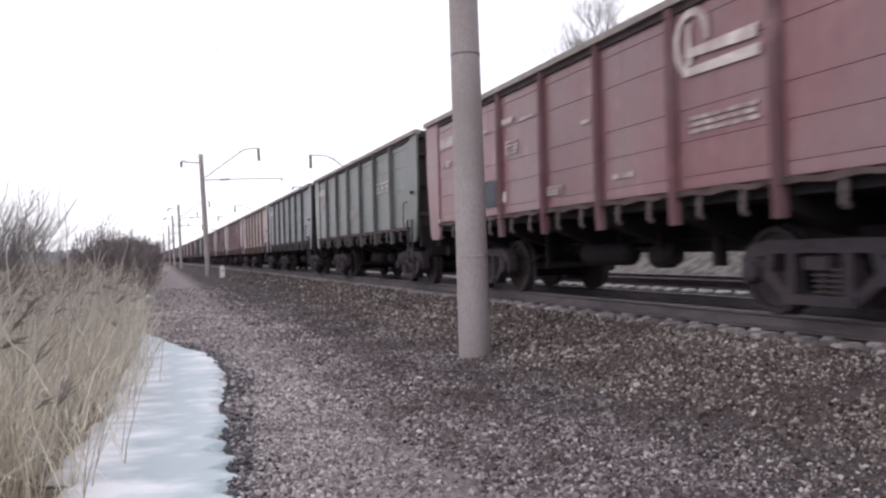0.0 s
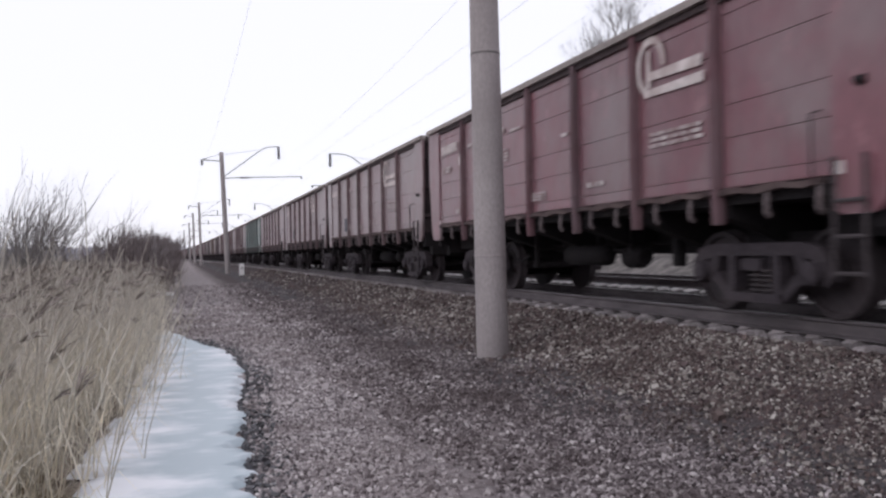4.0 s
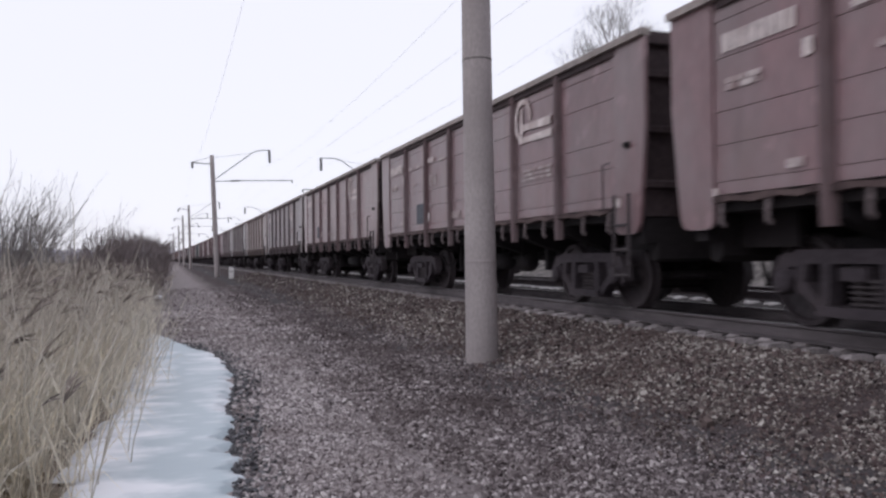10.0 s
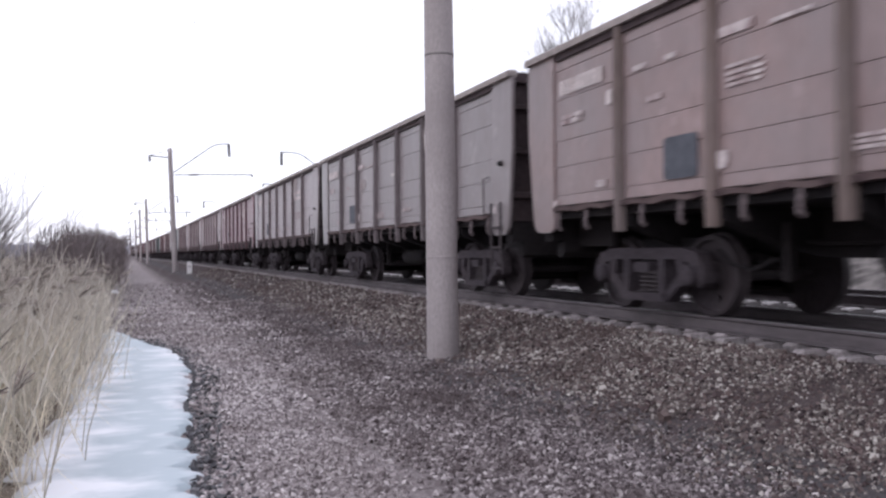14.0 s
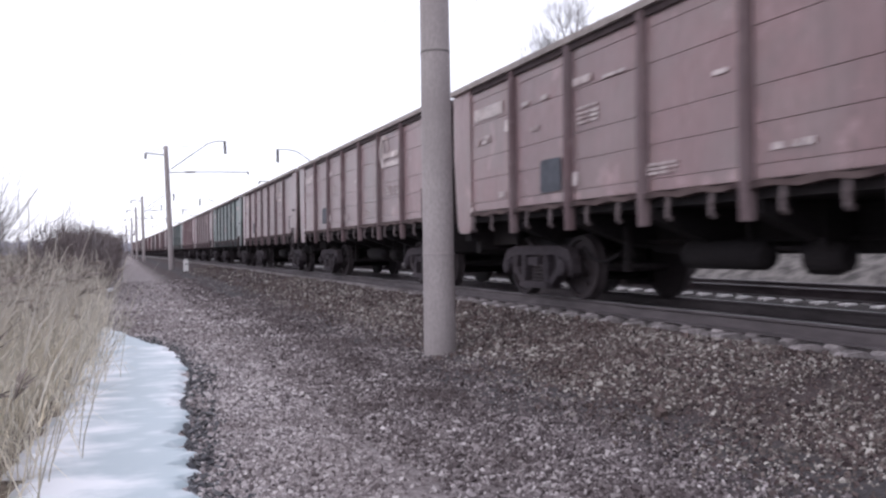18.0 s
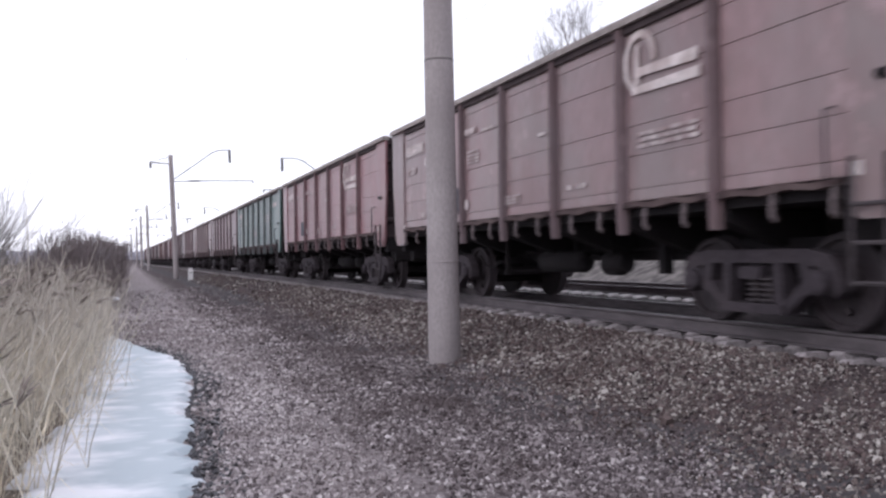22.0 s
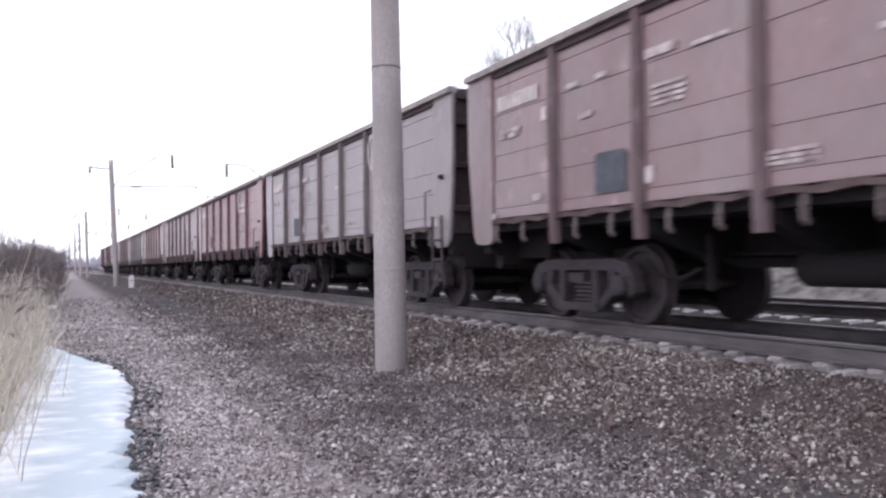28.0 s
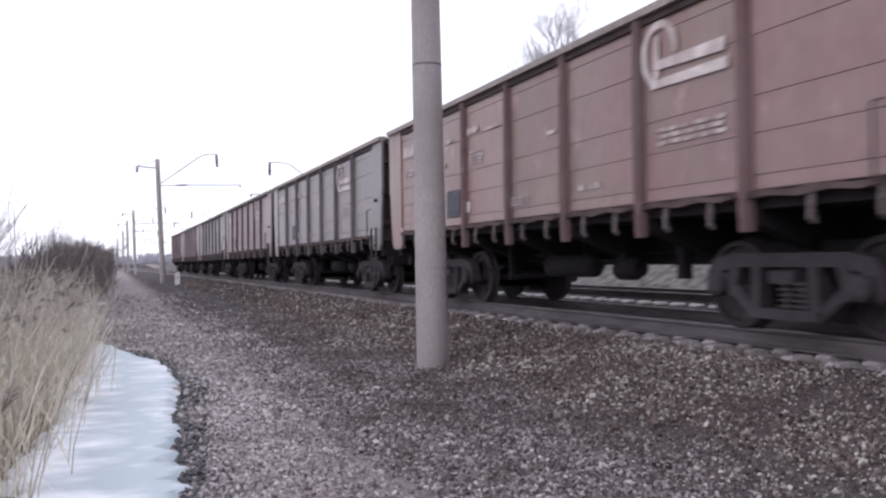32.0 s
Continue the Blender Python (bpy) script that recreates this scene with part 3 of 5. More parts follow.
# ---------------------------------------------------------------- poles of the overhead line
def build_pole(x, y, z, side, lean, label, top=9.55, radius=0.212):
    """Tapered concrete mast with a cantilever that reaches over its track (side 1: towards +x)."""
    lean_deg = math.degrees(math.atan2(lean, top))
    ob = thing("catenary_pole", pose(x, y, z, 0, lean_deg, track_turn(y)), label, "pole", "poles of the overhead line")
    bm = bmesh.new()
    rng = random.Random(int(y * 10))
    prof = []
    for k in range(21):
        h = -0.5 + (top + 0.5) * k / 20
        prof.append((h, radius - 0.005 * h))
    lathe(bm, prof, 2, (0, 0, 0), 32)
    part("mast", bm, M_POLE, ob, smooth=True)
    for h in (1.33, 3.97, 6.6):
        bm = bmesh.new()
        r = radius - 0.005 * h
        lathe(bm, [(h - 0.012, r + 0.001), (h - 0.006, r + 0.006), (h + 0.006, r + 0.006), (h + 0.012, r + 0.001)], 2, (0, 0, 0), 32)
        part("casting_seam", bm, M_SEAM if h > 2 else M_POLE, ob, "dark narrow casting seam round the mast")
    s = side
    reach = 4.85 if side < 0 else 4.55
    bm = bmesh.new(); tube(bm, [(s * 0.1, 0, 7.62), (s * 2.75, 0, 9.45), (s * 3.15, 0, 9.72), (s * 3.5, 0, 9.86), (s * 4.0, 0, 9.92), (s * reach, 0, 9.9)], 0.036)
    part("cantilever", bm, M_STEEL, ob, "bent steel cantilever tube")
    bm = bmesh.new(); tube(bm, [(s * 0.1, 0, 7.5), (s * 2.2, 0, 7.52), (s * 6.2, 0, 7.46)], 0.036)
    tube(bm, [(s * 6.15, 0, 7.46), (s * 6.18, 0, 7.26)], 0.06)
    part("steady_arm", bm, M_STEEL, ob, "long thin steel steady arm")
    bm = bmesh.new(); lathe(bm, [(s * 1.3, 0.04), (s * 1.36, 0.075), (s * 2.05, 0.075), (s * 2.1, 0.04)], 0, (0, 0, 7.51), 10)
    part("arm_insulator", bm, M_CERAMIC, ob, "dark rod insulator in the steady arm")
    bm = bmesh.new(); tube(bm, [(s * 0.1, 0, 9.35), (s * 3.1, 0, 9.70)], 0.012)
    part("stay_rod", bm, M_STEEL, ob)
    bm = bmesh.new()
    lathe(bm, [(9.9 - 0.09 * k, 0.06 if k % 2 else 0.15) for k in range(12)], 2, (s * (reach - 0.1), 0, 0), 12)
    part("insulator", bm, M_CERAMIC, ob, "hanging string of disc insulators")
    bm = bmesh.new(); tube(bm, [(-s * 0.05, 0, 8.85), (-s * 1.55, 0, 9.0)], 0.045); tube(bm, [(-s * 0.05, 0, 9.42), (-s * 1.5, 0, 9.02)], 0.018)
    part("feeder_bracket", bm, M_STEEL, ob, "short steel feeder bracket")
    bm = bmesh.new(); lathe(bm, [(9.0 - 0.09 * k, 0.05 if k % 2 else 0.13) for k in range(6)], 2, (-s * 1.5, 0, 0), 12)
    part("feeder_insulator", bm, M_CERAMIC, ob)
    return ob


POLE_YS = (10.13, 67.0, 129.0, 160.0, 205.0, 262.0)
build_pole(-3.285, POLE_YS[0], -0.68, 1, -0.06, "round grey concrete catenary pole standing in gravel beside track")
for y, off, lean in zip(POLE_YS[1:], (-3.5, -3.6, -3.67, -3.33, -3.2), (-0.34, -0.2, -0.2, -0.1, 0.0)):
    build_pole(off + track_x(y), y, -0.66, 1, lean, "leaning grey concrete catenary pole with bracket arms")
for y in POLE_YS:
    build_pole(SECOND + 4.7 + track_x(y), y - 4.0, -1.5, -1, 0.0, "grey concrete catenary pole beyond the second track")


def build_wires():
    for nm, x0, hs, sag, r, lab in (("contact_wire", 0.1, 6.15, 0.05, 0.003, "thin contact wire over the near track"), ("messenger_wire", 0.05, 8.0, 0.9, 0.003, "thin sagging messenger wire over the near track"),
                                    ("contact_wire", SECOND, 6.15, 0.05, 0.003, "thin contact wire over the far track"), ("messenger_wire", SECOND, 8.0, 0.9, 0.003, "thin sagging messenger wire over the far track"), ("feeder_wire", -5.3, 7.9, 0.8, 0.003, "thin feeder wire on the outer brackets")):
        bm = bmesh.new()
        ys = (-50.0,) + POLE_YS
        pts = []
        for a, b in zip(ys, ys[1:]):
            for k in range(10):
                t = k / 10
                y = a + (b - a) * t
                pts.append((x0 + track_x(y), y, hs - sag * 4 * t * (1 - t)))
        tube(bm, pts, r, 5)
        tagged(new(nm, finish(bm, nm, M_STEEL)), lab, "wire", "overhead wires")


build_wires()


def build_marker():
    ob = thing("kilometre_picket", pose(-3.1 + track_x(58), 58.0, -0.66) @ Matrix.Scale(0.82, 4), "short white concrete marker post with a small dark plate beside track", "marker post")
    bm = bmesh.new()
    prism(bm, [(-0.19, -0.15), (0.19, -0.15), (0.19, 0.15), (-0.19, 0.15)], 2, -0.2, 0.95)
    prism(bm, [(-0.15, -0.12), (0.15, -0.12), (0.15, 0.12), (-0.15, 0.12)], 2, 0.95, 1.05)
    part("post", bm, M_PICKET, ob)
    bm = bmesh.new(); box(bm, -0.10, 0.10, -0.155, -0.15, 0.62, 0.70)
    part("plate", bm, M_STEEL, ob, "small dark plate")
    ob2 = thing("kilometre_picket", pose(-3.1 + track_x(140), 140.0, -0.62), "short white concrete marker post far along the track", "marker post")
    bm = bmesh.new()
    prism(bm, [(-0.11, -0.11), (0.11, -0.11), (0.11, 0.11), (-0.11, 0.11)], 2, -0.2, 0.85)
    part("post", bm, M_PICKET, ob2)


build_marker()

# ---------------------------------------------------------------- open wagons
HALF, PITCH, SIDE, TOP = 6.67, 13.92, 1.50, 3.55   # half body, coupling length, side sheet, top of the body
MIDDLE = 0.075                       # the body's middle, over that of the couplings
POSTS = tuple(MIDDLE + 1.70 * (k - 2.5) for k in range(6))
BOTTOM = 1.35
ENDS, TRUCKS = 0.07, 0.13           # the end sheets and the bogies lie this far behind the posts' middle
CACHE = {}


def cached(key, mat, build, smooth=False):
    if (key, mat.name) not in CACHE:
        bm = bmesh.new(); build(bm)
        CACHE[key, mat.name] = finish(bm, key, mat, smooth)
    return CACHE[key, mat.name]


def planks(bm, y0, y1, lip=0.006):
    """A side sheet of six overlapping strips, outside towards -x."""
    seams = (BOTTOM, 1.49, 1.885, 2.245, 2.82, 3.225, TOP - 0.1)
    out = [(-SIDE + 0.03, BOTTOM)]
    for z0, z1 in zip(seams, seams[1:]):
        out += [(-SIDE - lip, z0), (-SIDE - lip, z0 + 0.03), (-SIDE, z1 - 0.008), (-SIDE + 0.008, z1 - 0.004)]
    out += [(-SIDE + 0.03, TOP - 0.1)]
    prism(bm, out, 1, y0, y1)


def corner_plate(bm):
    """The plain sheet at the body's corner, cut back below (end at -y)."""
    a, b = -HALF, -HALF + 0.76
    z = 0.98
    o = [(b, TOP - 0.08), (a, TOP - 0.08), (a, 2.35), (a + 0.03, 2.1), (a + 0.12, 1.35), (a + 0.16, z + 0.12), (a + 0.22, z + 0.03), (a + 0.32, z), (b - 0.12, z), (b - 0.03, z + 0.04), (b, z + 0.12)]
    prism(bm, o, 0, -SIDE - 0.035, -SIDE + 0.02)


def wagon_post(bm):
    """A pressed post with sloping flanks, narrower towards the top and closed below."""
    rings = []
    for z, w, f, d in ((0.95, 0.076, 0.054, 0.078), (1.30, 0.080, 0.056, 0.088), (2.2, 0.082, 0.056, 0.088), (TOP - 0.1, 0.074, 0.048, 0.08)):
        rings.append([bm.verts.new(p) for p in ((-SIDE + 0.01, -w, z), (-SIDE - 0.02, -w, z), (-SIDE - d, -f, z), (-SIDE - d, f, z), (-SIDE - 0.02, w, z), (-SIDE + 0.01, w, z))])
    for a, b in zip(rings, rings[1:]):
        for k in range(6):
            bm.faces.new((a[k], a[(k + 1) % 6], b[(k + 1) % 6], b[k]))
    bm.faces.new(rings[0][::-1]); bm.faces.new(rings[-1])


def top_rail(bm, half=HALF):
    prism(bm, [(-SIDE - 0.10, TOP - 0.10), (-SIDE - 0.10, TOP - 0.015), (-SIDE - 0.08, TOP), (-SIDE + 0.06, TOP), (-SIDE + 0.06, TOP - 0.10)], 1, -half - 0.01, half + 0.01)


# dark strip that stands in for the shadow below the top rail
def top_channel(bm):
    prism(bm, [(-SIDE - 0.045, TOP - 0.19), (-SIDE - 0.045, TOP - 0.103), (-SIDE + 0.01, TOP - 0.103), (-SIDE + 0.01, TOP - 0.19)], 1, -HALF + 0.78, HALF - 0.78)


END_IN = 0.16                       # the end wall stands back behind the corner plates
def end_wall(bm):
    box(bm, -SIDE + 0.03, SIDE - 0.03, -HALF + END_IN, -HALF + END_IN + 0.03, 1.2, TOP - 0.02)
    box(bm, -SIDE - 0.02, SIDE + 0.02, -HALF + END_IN - 0.09, -HALF + END_IN + 0.035, TOP - 0.17, TOP - 0.012)


def end_stanchion(bm):
    box(bm, -0.07, 0.07, -HALF + END_IN - 0.10, -HALF + END_IN, 1.0, TOP - 0.1)


def end_rib(bm):
    prism(bm, [(-HALF + END_IN, -0.06), (-HALF + END_IN - 0.08, -0.035), (-HALF + END_IN - 0.08, 0.035), (-HALF + END_IN, 0.06)], 0, -SIDE + 0.03, SIDE - 0.03)


def centre_sill(bm):
    box(bm, -0.18, 0.18, -6.5, 6.5, 0.70, 1.16)
    prism(bm, [(-2.9, 0.70), (-2.5, 0.62), (2.5, 0.62), (2.9, 0.70)], 0, -0.16, 0.16)
def cross_bearer(bm):
    prism(bm, [(-1.45, 1.16), (-1.45, 1.02), (-0.6, 0.74), (0.6, 0.74), (1.45, 1.02), (1.45, 1.16)], 1, -0.10, 0.10)
def end_beam(bm):
    box(bm, -1.45, 1.45, -6.42, -6.2, 0.86, 1.18)
def draft_gear(bm):
    box(bm, -0.42, 0.42, -6.55, -5.35, 0.62, 1.16)
    prism(bm, [(-6.42, 0.86), (-6.2, 0.86), (-6.2, 0.70), (-6.30, 0.62), (-6.42, 0.66)], 0, -1.25, 1.25)
    for x in (-0.95, 0.95):
        box(bm, x - 0.05, x + 0.05, -6.3, -5.3, 0.78, 1.16)
def brake_rigging(bm):
    """Levers, beams and hangers round the wheels."""
    for y in (-0.47, 0.47):
        box(bm, -0.80, 0.80, y - 0.05, y + 0.05, 0.26, 0.44)
        for x in (-0.72, 0.72):
            prism(bm, [(y * 1.15 - 0.06, 0.22), (y * 1.15 + 0.06, 0.22), (y * 1.0 + 0.05, 0.78), (y * 1.0 - 0.05, 0.78)], 0, x - 0.06, x + 0.06)
    box(bm, -0.12, 0.12, -0.9, 0.9, 0.40, 0.62)
    box(bm, -0.70, 0.70, -0.85, 0.85, 0.78, 0.92)
def floor_plate(bm):
    box(bm, -1.46, 1.46, -6.4, 6.4, 1.165, 1.345)
def brake_pipe(bm):
    tube(bm, [(-0.35, -3.3, 0.86), (-0.35, -2.0, 0.78), (-0.35, 2.4, 0.78), (-0.35, 3.3, 0.9)], 0.025, 6)


def hatch_lid(bm):
    prism(bm, [(-0.78, 0.02), (-0.5, -0.015), (-0.2, 0.015), (0.15, -0.02), (0.5, 0.01), (0.78, -0.01), (0.78, 0.055), (0.6, 0.07), (0.25, 0.05), (-0.1, 0.075), (-0.45, 0.05), (-0.78, 0.065)], 0, -SIDE - 0.075, -SIDE + 0.25)


def hatch_lock(bm):
    """A flat strap that hangs from the sill and ends in a hook."""
    prism(bm, [(-SIDE - 0.055, 0.30), (-SIDE - 0.075, 0.14), (-SIDE - 0.075, 0.03), (-SIDE - 0.03, -0.01), (-SIDE - 0.0, 0.03), (-SIDE - 0.045, 0.06), (-SIDE - 0.03, 0.30)], 1, -0.026, 0.026)
    box(bm, -SIDE - 0.07, -SIDE - 0.02, -0.055, 0.055, 0.27, 0.30)


def far_locks(bm):
    for y in LOCKS:
        box(bm, SIDE - 0.05, SIDE + 0.10, y - 0.05, y + 0.05, 0.98, 1.2)


LOCKS = [p + d for p in (-5.35, -3.325, -1.625, 0.075, 1.775, 3.475, 5.45) for d in (-0.36, 0.36)]


def plate_hook(bm):
    """A short rope hook on the corner sheet."""
    lathe(bm, [(-SIDE - 0.10, 0.035), (-SIDE - 0.09, 0.042), (-SIDE - 0.075, 0.026), (-SIDE - 0.03, 0.026)], 0, (0, -6.27, 2.13), 10)
    box(bm, -SIDE - 0.041, -SIDE - 0.03, -6.32, -6.22, 2.085, 2.175)


def ladder(bm):
    for y in (-6.34, -5.98):
        tube(bm, [(-SIDE - 0.09, y, 1.5), (-SIDE - 0.09, y, 0.42)], 0.022, 6)
    for z in (0.45, 0.78, 1.1):
        tube(bm, [(-SIDE - 0.09, -6.34, z), (-SIDE - 0.09, -5.98, z)], 0.020, 6)


def handrail(bm):
    tube(bm, [(-SIDE - 0.02, -5.75, 1.95), (-SIDE - 0.12, -5.75, 1.92), (-SIDE - 0.12, -5.75, 1.35), (-SIDE - 0.02, -5.75, 1.32)], 0.014, 6)


def side_frame(bm):
    """Cast bogie side frame with arched ends, window columns and spring seat."""
    x0, x1 = -1.10, -0.94
    prism(bm, [(-1.12, 0.60), (-1.02, 0.74), (-0.75, 0.80), (0.75, 0.80), (1.02, 0.74), (1.12, 0.60), (1.0, 0.58), (0.72, 0.66), (-0.72, 0.66), (-1.0, 0.58)], 0, x0, x1)
    for s in (-1, 1):
        prism(bm, [(s * 1.12, 0.62), (s * 1.14, 0.40), (s * 1.05, 0.33), (s * 1.03, 0.60)], 0, x0, x1)
        prism(bm, [(s * 0.78, 0.66), (s * 0.80, 0.38), (s * 0.70, 0.34), (s * 0.62, 0.67)], 0, x0, x1)
        prism(bm, [(s * 0.42, 0.67), (s * 0.45, 0.20), (s * 0.33, 0.20), (s * 0.30, 0.67)], 0, x0 - 0.02, x1)
        prism(bm, [(s * 0.80, 0.44), (s * 0.47, 0.16), (s * 0.40, 0.24), (s * 0.72, 0.52)], 0, x0, x1)
    prism(bm, [(-0.47, 0.15), (0.47, 0.15), (0.45, 0.25), (-0.45, 0.25)], 0, x0 - 0.06, x1 + 0.05)


def axle_box(bm):
    lathe(bm, [(-1.19, 0.07), (-1.17, 0.115), (-1.02, 0.125), (-0.9, 0.12)], 0, (0, 0, 0.475), 16)
    box(bm, -1.12, -0.92, -0.14, 0.14, 0.52, 0.60)


def springs(bm):
    prof = [(0.25, 0.05)]
    for k in range(5):
        z = 0.265 + 0.054 * k
        prof += [(z, 0.052), (z + 0.006, 0.092), (z + 0.026, 0.096), (z + 0.034, 0.052)]
    lathe(bm, prof, 2, (-1.05, 0, 0), 10)


def bolster(bm):
    prism(bm, [(-1.15, 0.50), (1.15, 0.50), (1.15, 0.62), (0.5, 0.74), (-0.5, 0.74), (-1.15, 0.62)], 1, -0.16, 0.16)
    box(bm, -0.2, 0.2, -0.2, 0.2, 0.72, 0.80)
    box(bm, -0.85, 0.85, -0.52, -0.45, 0.30, 0.42)
    box(bm, -0.85, 0.85, 0.45, 0.52, 0.30, 0.42)


def wheelset(bm):
    tube(bm, [(-1.0, 0, 0), (1.0, 0, 0)], 0.075, 12)
    for s in (-1, 1):
        lathe(bm, [(s * 0.69, 0.42), (s * 0.69, 0.505), (s * 0.725, 0.498), (s * 0.735, 0.478), (s * 0.83, 0.472), (s * 0.835, 0.415), (s * 0.79, 0.40), (s * 0.76, 0.16), (s * 0.86, 0.13), (s * 0.86, 0.09)], 0, (0, 0, 0), 28)
    # worn bright marks on the web that show the wheel turning
    for s in (-1, 1):
        for k in range(2):
            a = 0.4 + math.pi * k
            c = Vector((s * 0.80, 0.28 * math.cos(a), 0.28 * math.sin(a)))
            box(bm, c.x - 0.03, c.x + 0.005, c.y - 0.03, c.y + 0.03, c.z - 0.03, c.z + 0.03)


def coupler(bm):
    box(bm, -0.08, 0.08, -6.72, -6.3, 0.98, 1.14)
    prism(bm, [(-0.16, -6.95), (0.05, -6.98), (0.2, -6.90), (0.2, -6.7), (-0.18, -6.7)], 2, 0.90, 1.20)
    tube(bm, [(0.22, -6.45, 0.95), (0.2, -6.60, 0.62), (0.12, -6.78, 0.38), (0.02, -6.96, 0.32)], 0.032, 6)


def brake_gear(bm):
    lathe(bm, [(-0.24, 0.02), (-0.23, 0.12), (-0.1, 0.17), (0.22, 0.17), (0.23, 0.02)], 1, (-0.55, -0.85, 0.58), 16)
    tube(bm, [(-0.55, -0.85, 0.66), (-0.55, 0.3, 0.70)], 0.03, 6)
    box(bm, -0.70, -0.40, -0.92, -0.80, 0.66, 1.17)


def brake_box(bm):
    box(bm, -0.86, -0.72, -2.36, -2.24, 0.46, 1.05)
def brake_hanger(bm):
    box(bm, -0.80, -0.72, 2.35, 2.43, 0.38, 1.0)
def brake_loop(bm):
    tube(bm, [(-0.9, 2.4, 0.62), (-0.9, 2.75, 0.50), (-0.9, 3.1, 0.56), (-0.9, 3.3, 0.72)], 0.022, 6)
def chalk(bm):
    for y, z, w, h in ((3.91, 2.84, 0.24, 0.06), (3.32, 2.84, 0.22, 0.06), (3.62, 2.43, 0.26, 0.07), (2.27, 2.86, 0.50, 0.10), (1.54, 2.83, 0.48, 0.04), (2.47, 1.54, 0.14, 0.18), (-0.4, 2.45, 0.22, 0.05), (4.75, 1.53, 0.22, 0.09)):
        slab(bm, y - w / 2, y + w / 2, z, z + h)


def air_tank(bm):
    lathe(bm, [(-0.72, 0.04), (-0.69, 0.13), (-0.62, 0.17), (0.62, 0.17), (0.69, 0.13), (0.72, 0.04)], 1, (-0.6, 0.62, 0.61), 18)
    for y in (0.22, 1.02):
        box(bm, -0.64, -0.56, y - 0.03, y + 0.03, 0.74, 1.17)


def slab(bm, y0, y1, z0, z1, x=-SIDE - 0.022, d=0.006):
    box(bm, x - d, x, y0, y1, z0, z1)


def logo(bm):
    """A plain open ring that runs into a long foot, round an angle of a stem and a bar."""
    x, c, cz, ry, rz, w = -SIDE - 0.026, -2.86, 2.975, 0.285, 0.325, 0.09
    th = [radians(-5 + 260 * k / 26) for k in range(27)]
    def ring(grow):
        return [(c - (ry + grow) * math.cos(a), cz + (rz + grow) * math.sin(a)) for a in th]
    inner, outer = ring(-w / 2), ring(w / 2)
    for k in range(len(th) - 1):
        prism(bm, [inner[k], inner[k + 1], outer[k + 1], outer[k]], 0, x - 0.004, x)
    for q in ([(c + 0.14, 2.60), (c + 0.14, 2.69), (-3.96, 2.70), (-3.96, 2.58)], [(c + 0.05, 2.80), (c + 0.05, 2.90), (-3.92, 2.905), (-3.92, 2.765)], [(c + 0.085, 2.72), (c + 0.085, 3.19), (c - 0.0, 3.17), (c - 0.0, 2.70)]):
        prism(bm, q, 0, x - 0.008, x - 0.004)


def number_bars(bm):
    for k in range(8):
        y = 5.75 - 0.14 * k
        slab(bm, y - 0.05, y + 0.05, 2.86, 3.06)


def line_bars(bm, y0, y1, zs, h):
    rng = random.Random(len(zs) * 7 + int(y1 * 10))
    for z in zs:
        y = y1
        while y > y0:
            w = rng.uniform(0.12, 0.3)
            slab(bm, max(y - w, y0), y, z, z + h)
            y -= w + 0.05


def bars_under_logo(bm):
    line_bars(bm, -3.91, -2.81, (1.955, 2.03, 2.10), 0.045)
def bars_upper(bm):
    line_bars(bm, 1.88, 2.40, (2.34, 2.40, 2.46, 2.53), 0.035)
def bars_lower(bm):
    line_bars(bm, -1.6, -1.1, (1.6,), 0.07)
    line_bars(bm, 0.31, 0.86, (1.53, 1.58, 1.63), 0.035)
def bars_end(bm):
    line_bars(bm, 5.2, 5.75, (2.45, 2.52), 0.06)
def bars_single(bm):
    slab(bm, 4.5, 4.62, 2.55, 2.72)
def bars_block(bm):
    line_bars(bm, 0.0, 0.75, (1.83, 1.92, 2.01), 0.05)
def bars_far_end(bm):
    line_bars(bm, -5.55, -4.65, (2.86,), 0.16)
def corner_mark(bm):
    slab(bm, 5.9, 5.97, 1.34, 1.42, x=-SIDE - 0.036)
    slab(bm, -5.98, -5.88, 1.34, 1.46, x=-SIDE - 0.036)
def patch(bm):
    prism(bm, [(2.90, 1.50), (3.41, 1.50), (3.45, 1.54), (3.45, 1.93), (3.41, 1.97), (2.90, 1.97), (2.86, 1.93), (2.86, 1.54)], 0, -SIDE - 0.028, -SIDE - 0.022)
def green_stripe(bm):
    for y in (-2.81, -3.26, -3.71):
        slab(bm, y - 0.09, y + 0.09, 2.43, 2.50)
    slab(bm, -3.98, -2.61, 2.35, 2.375); slab(bm, -3.98, -2.61, 2.575, 2.60)


WAGONS = []          # (thing, place in the train)
WHEELS = []          # (wheelset, place in the train)
PANELS = [(-HALF + 0.74, POSTS[0])] + list(zip(POSTS, POSTS[1:])) + [(POSTS[-1], HALF - 0.66)]


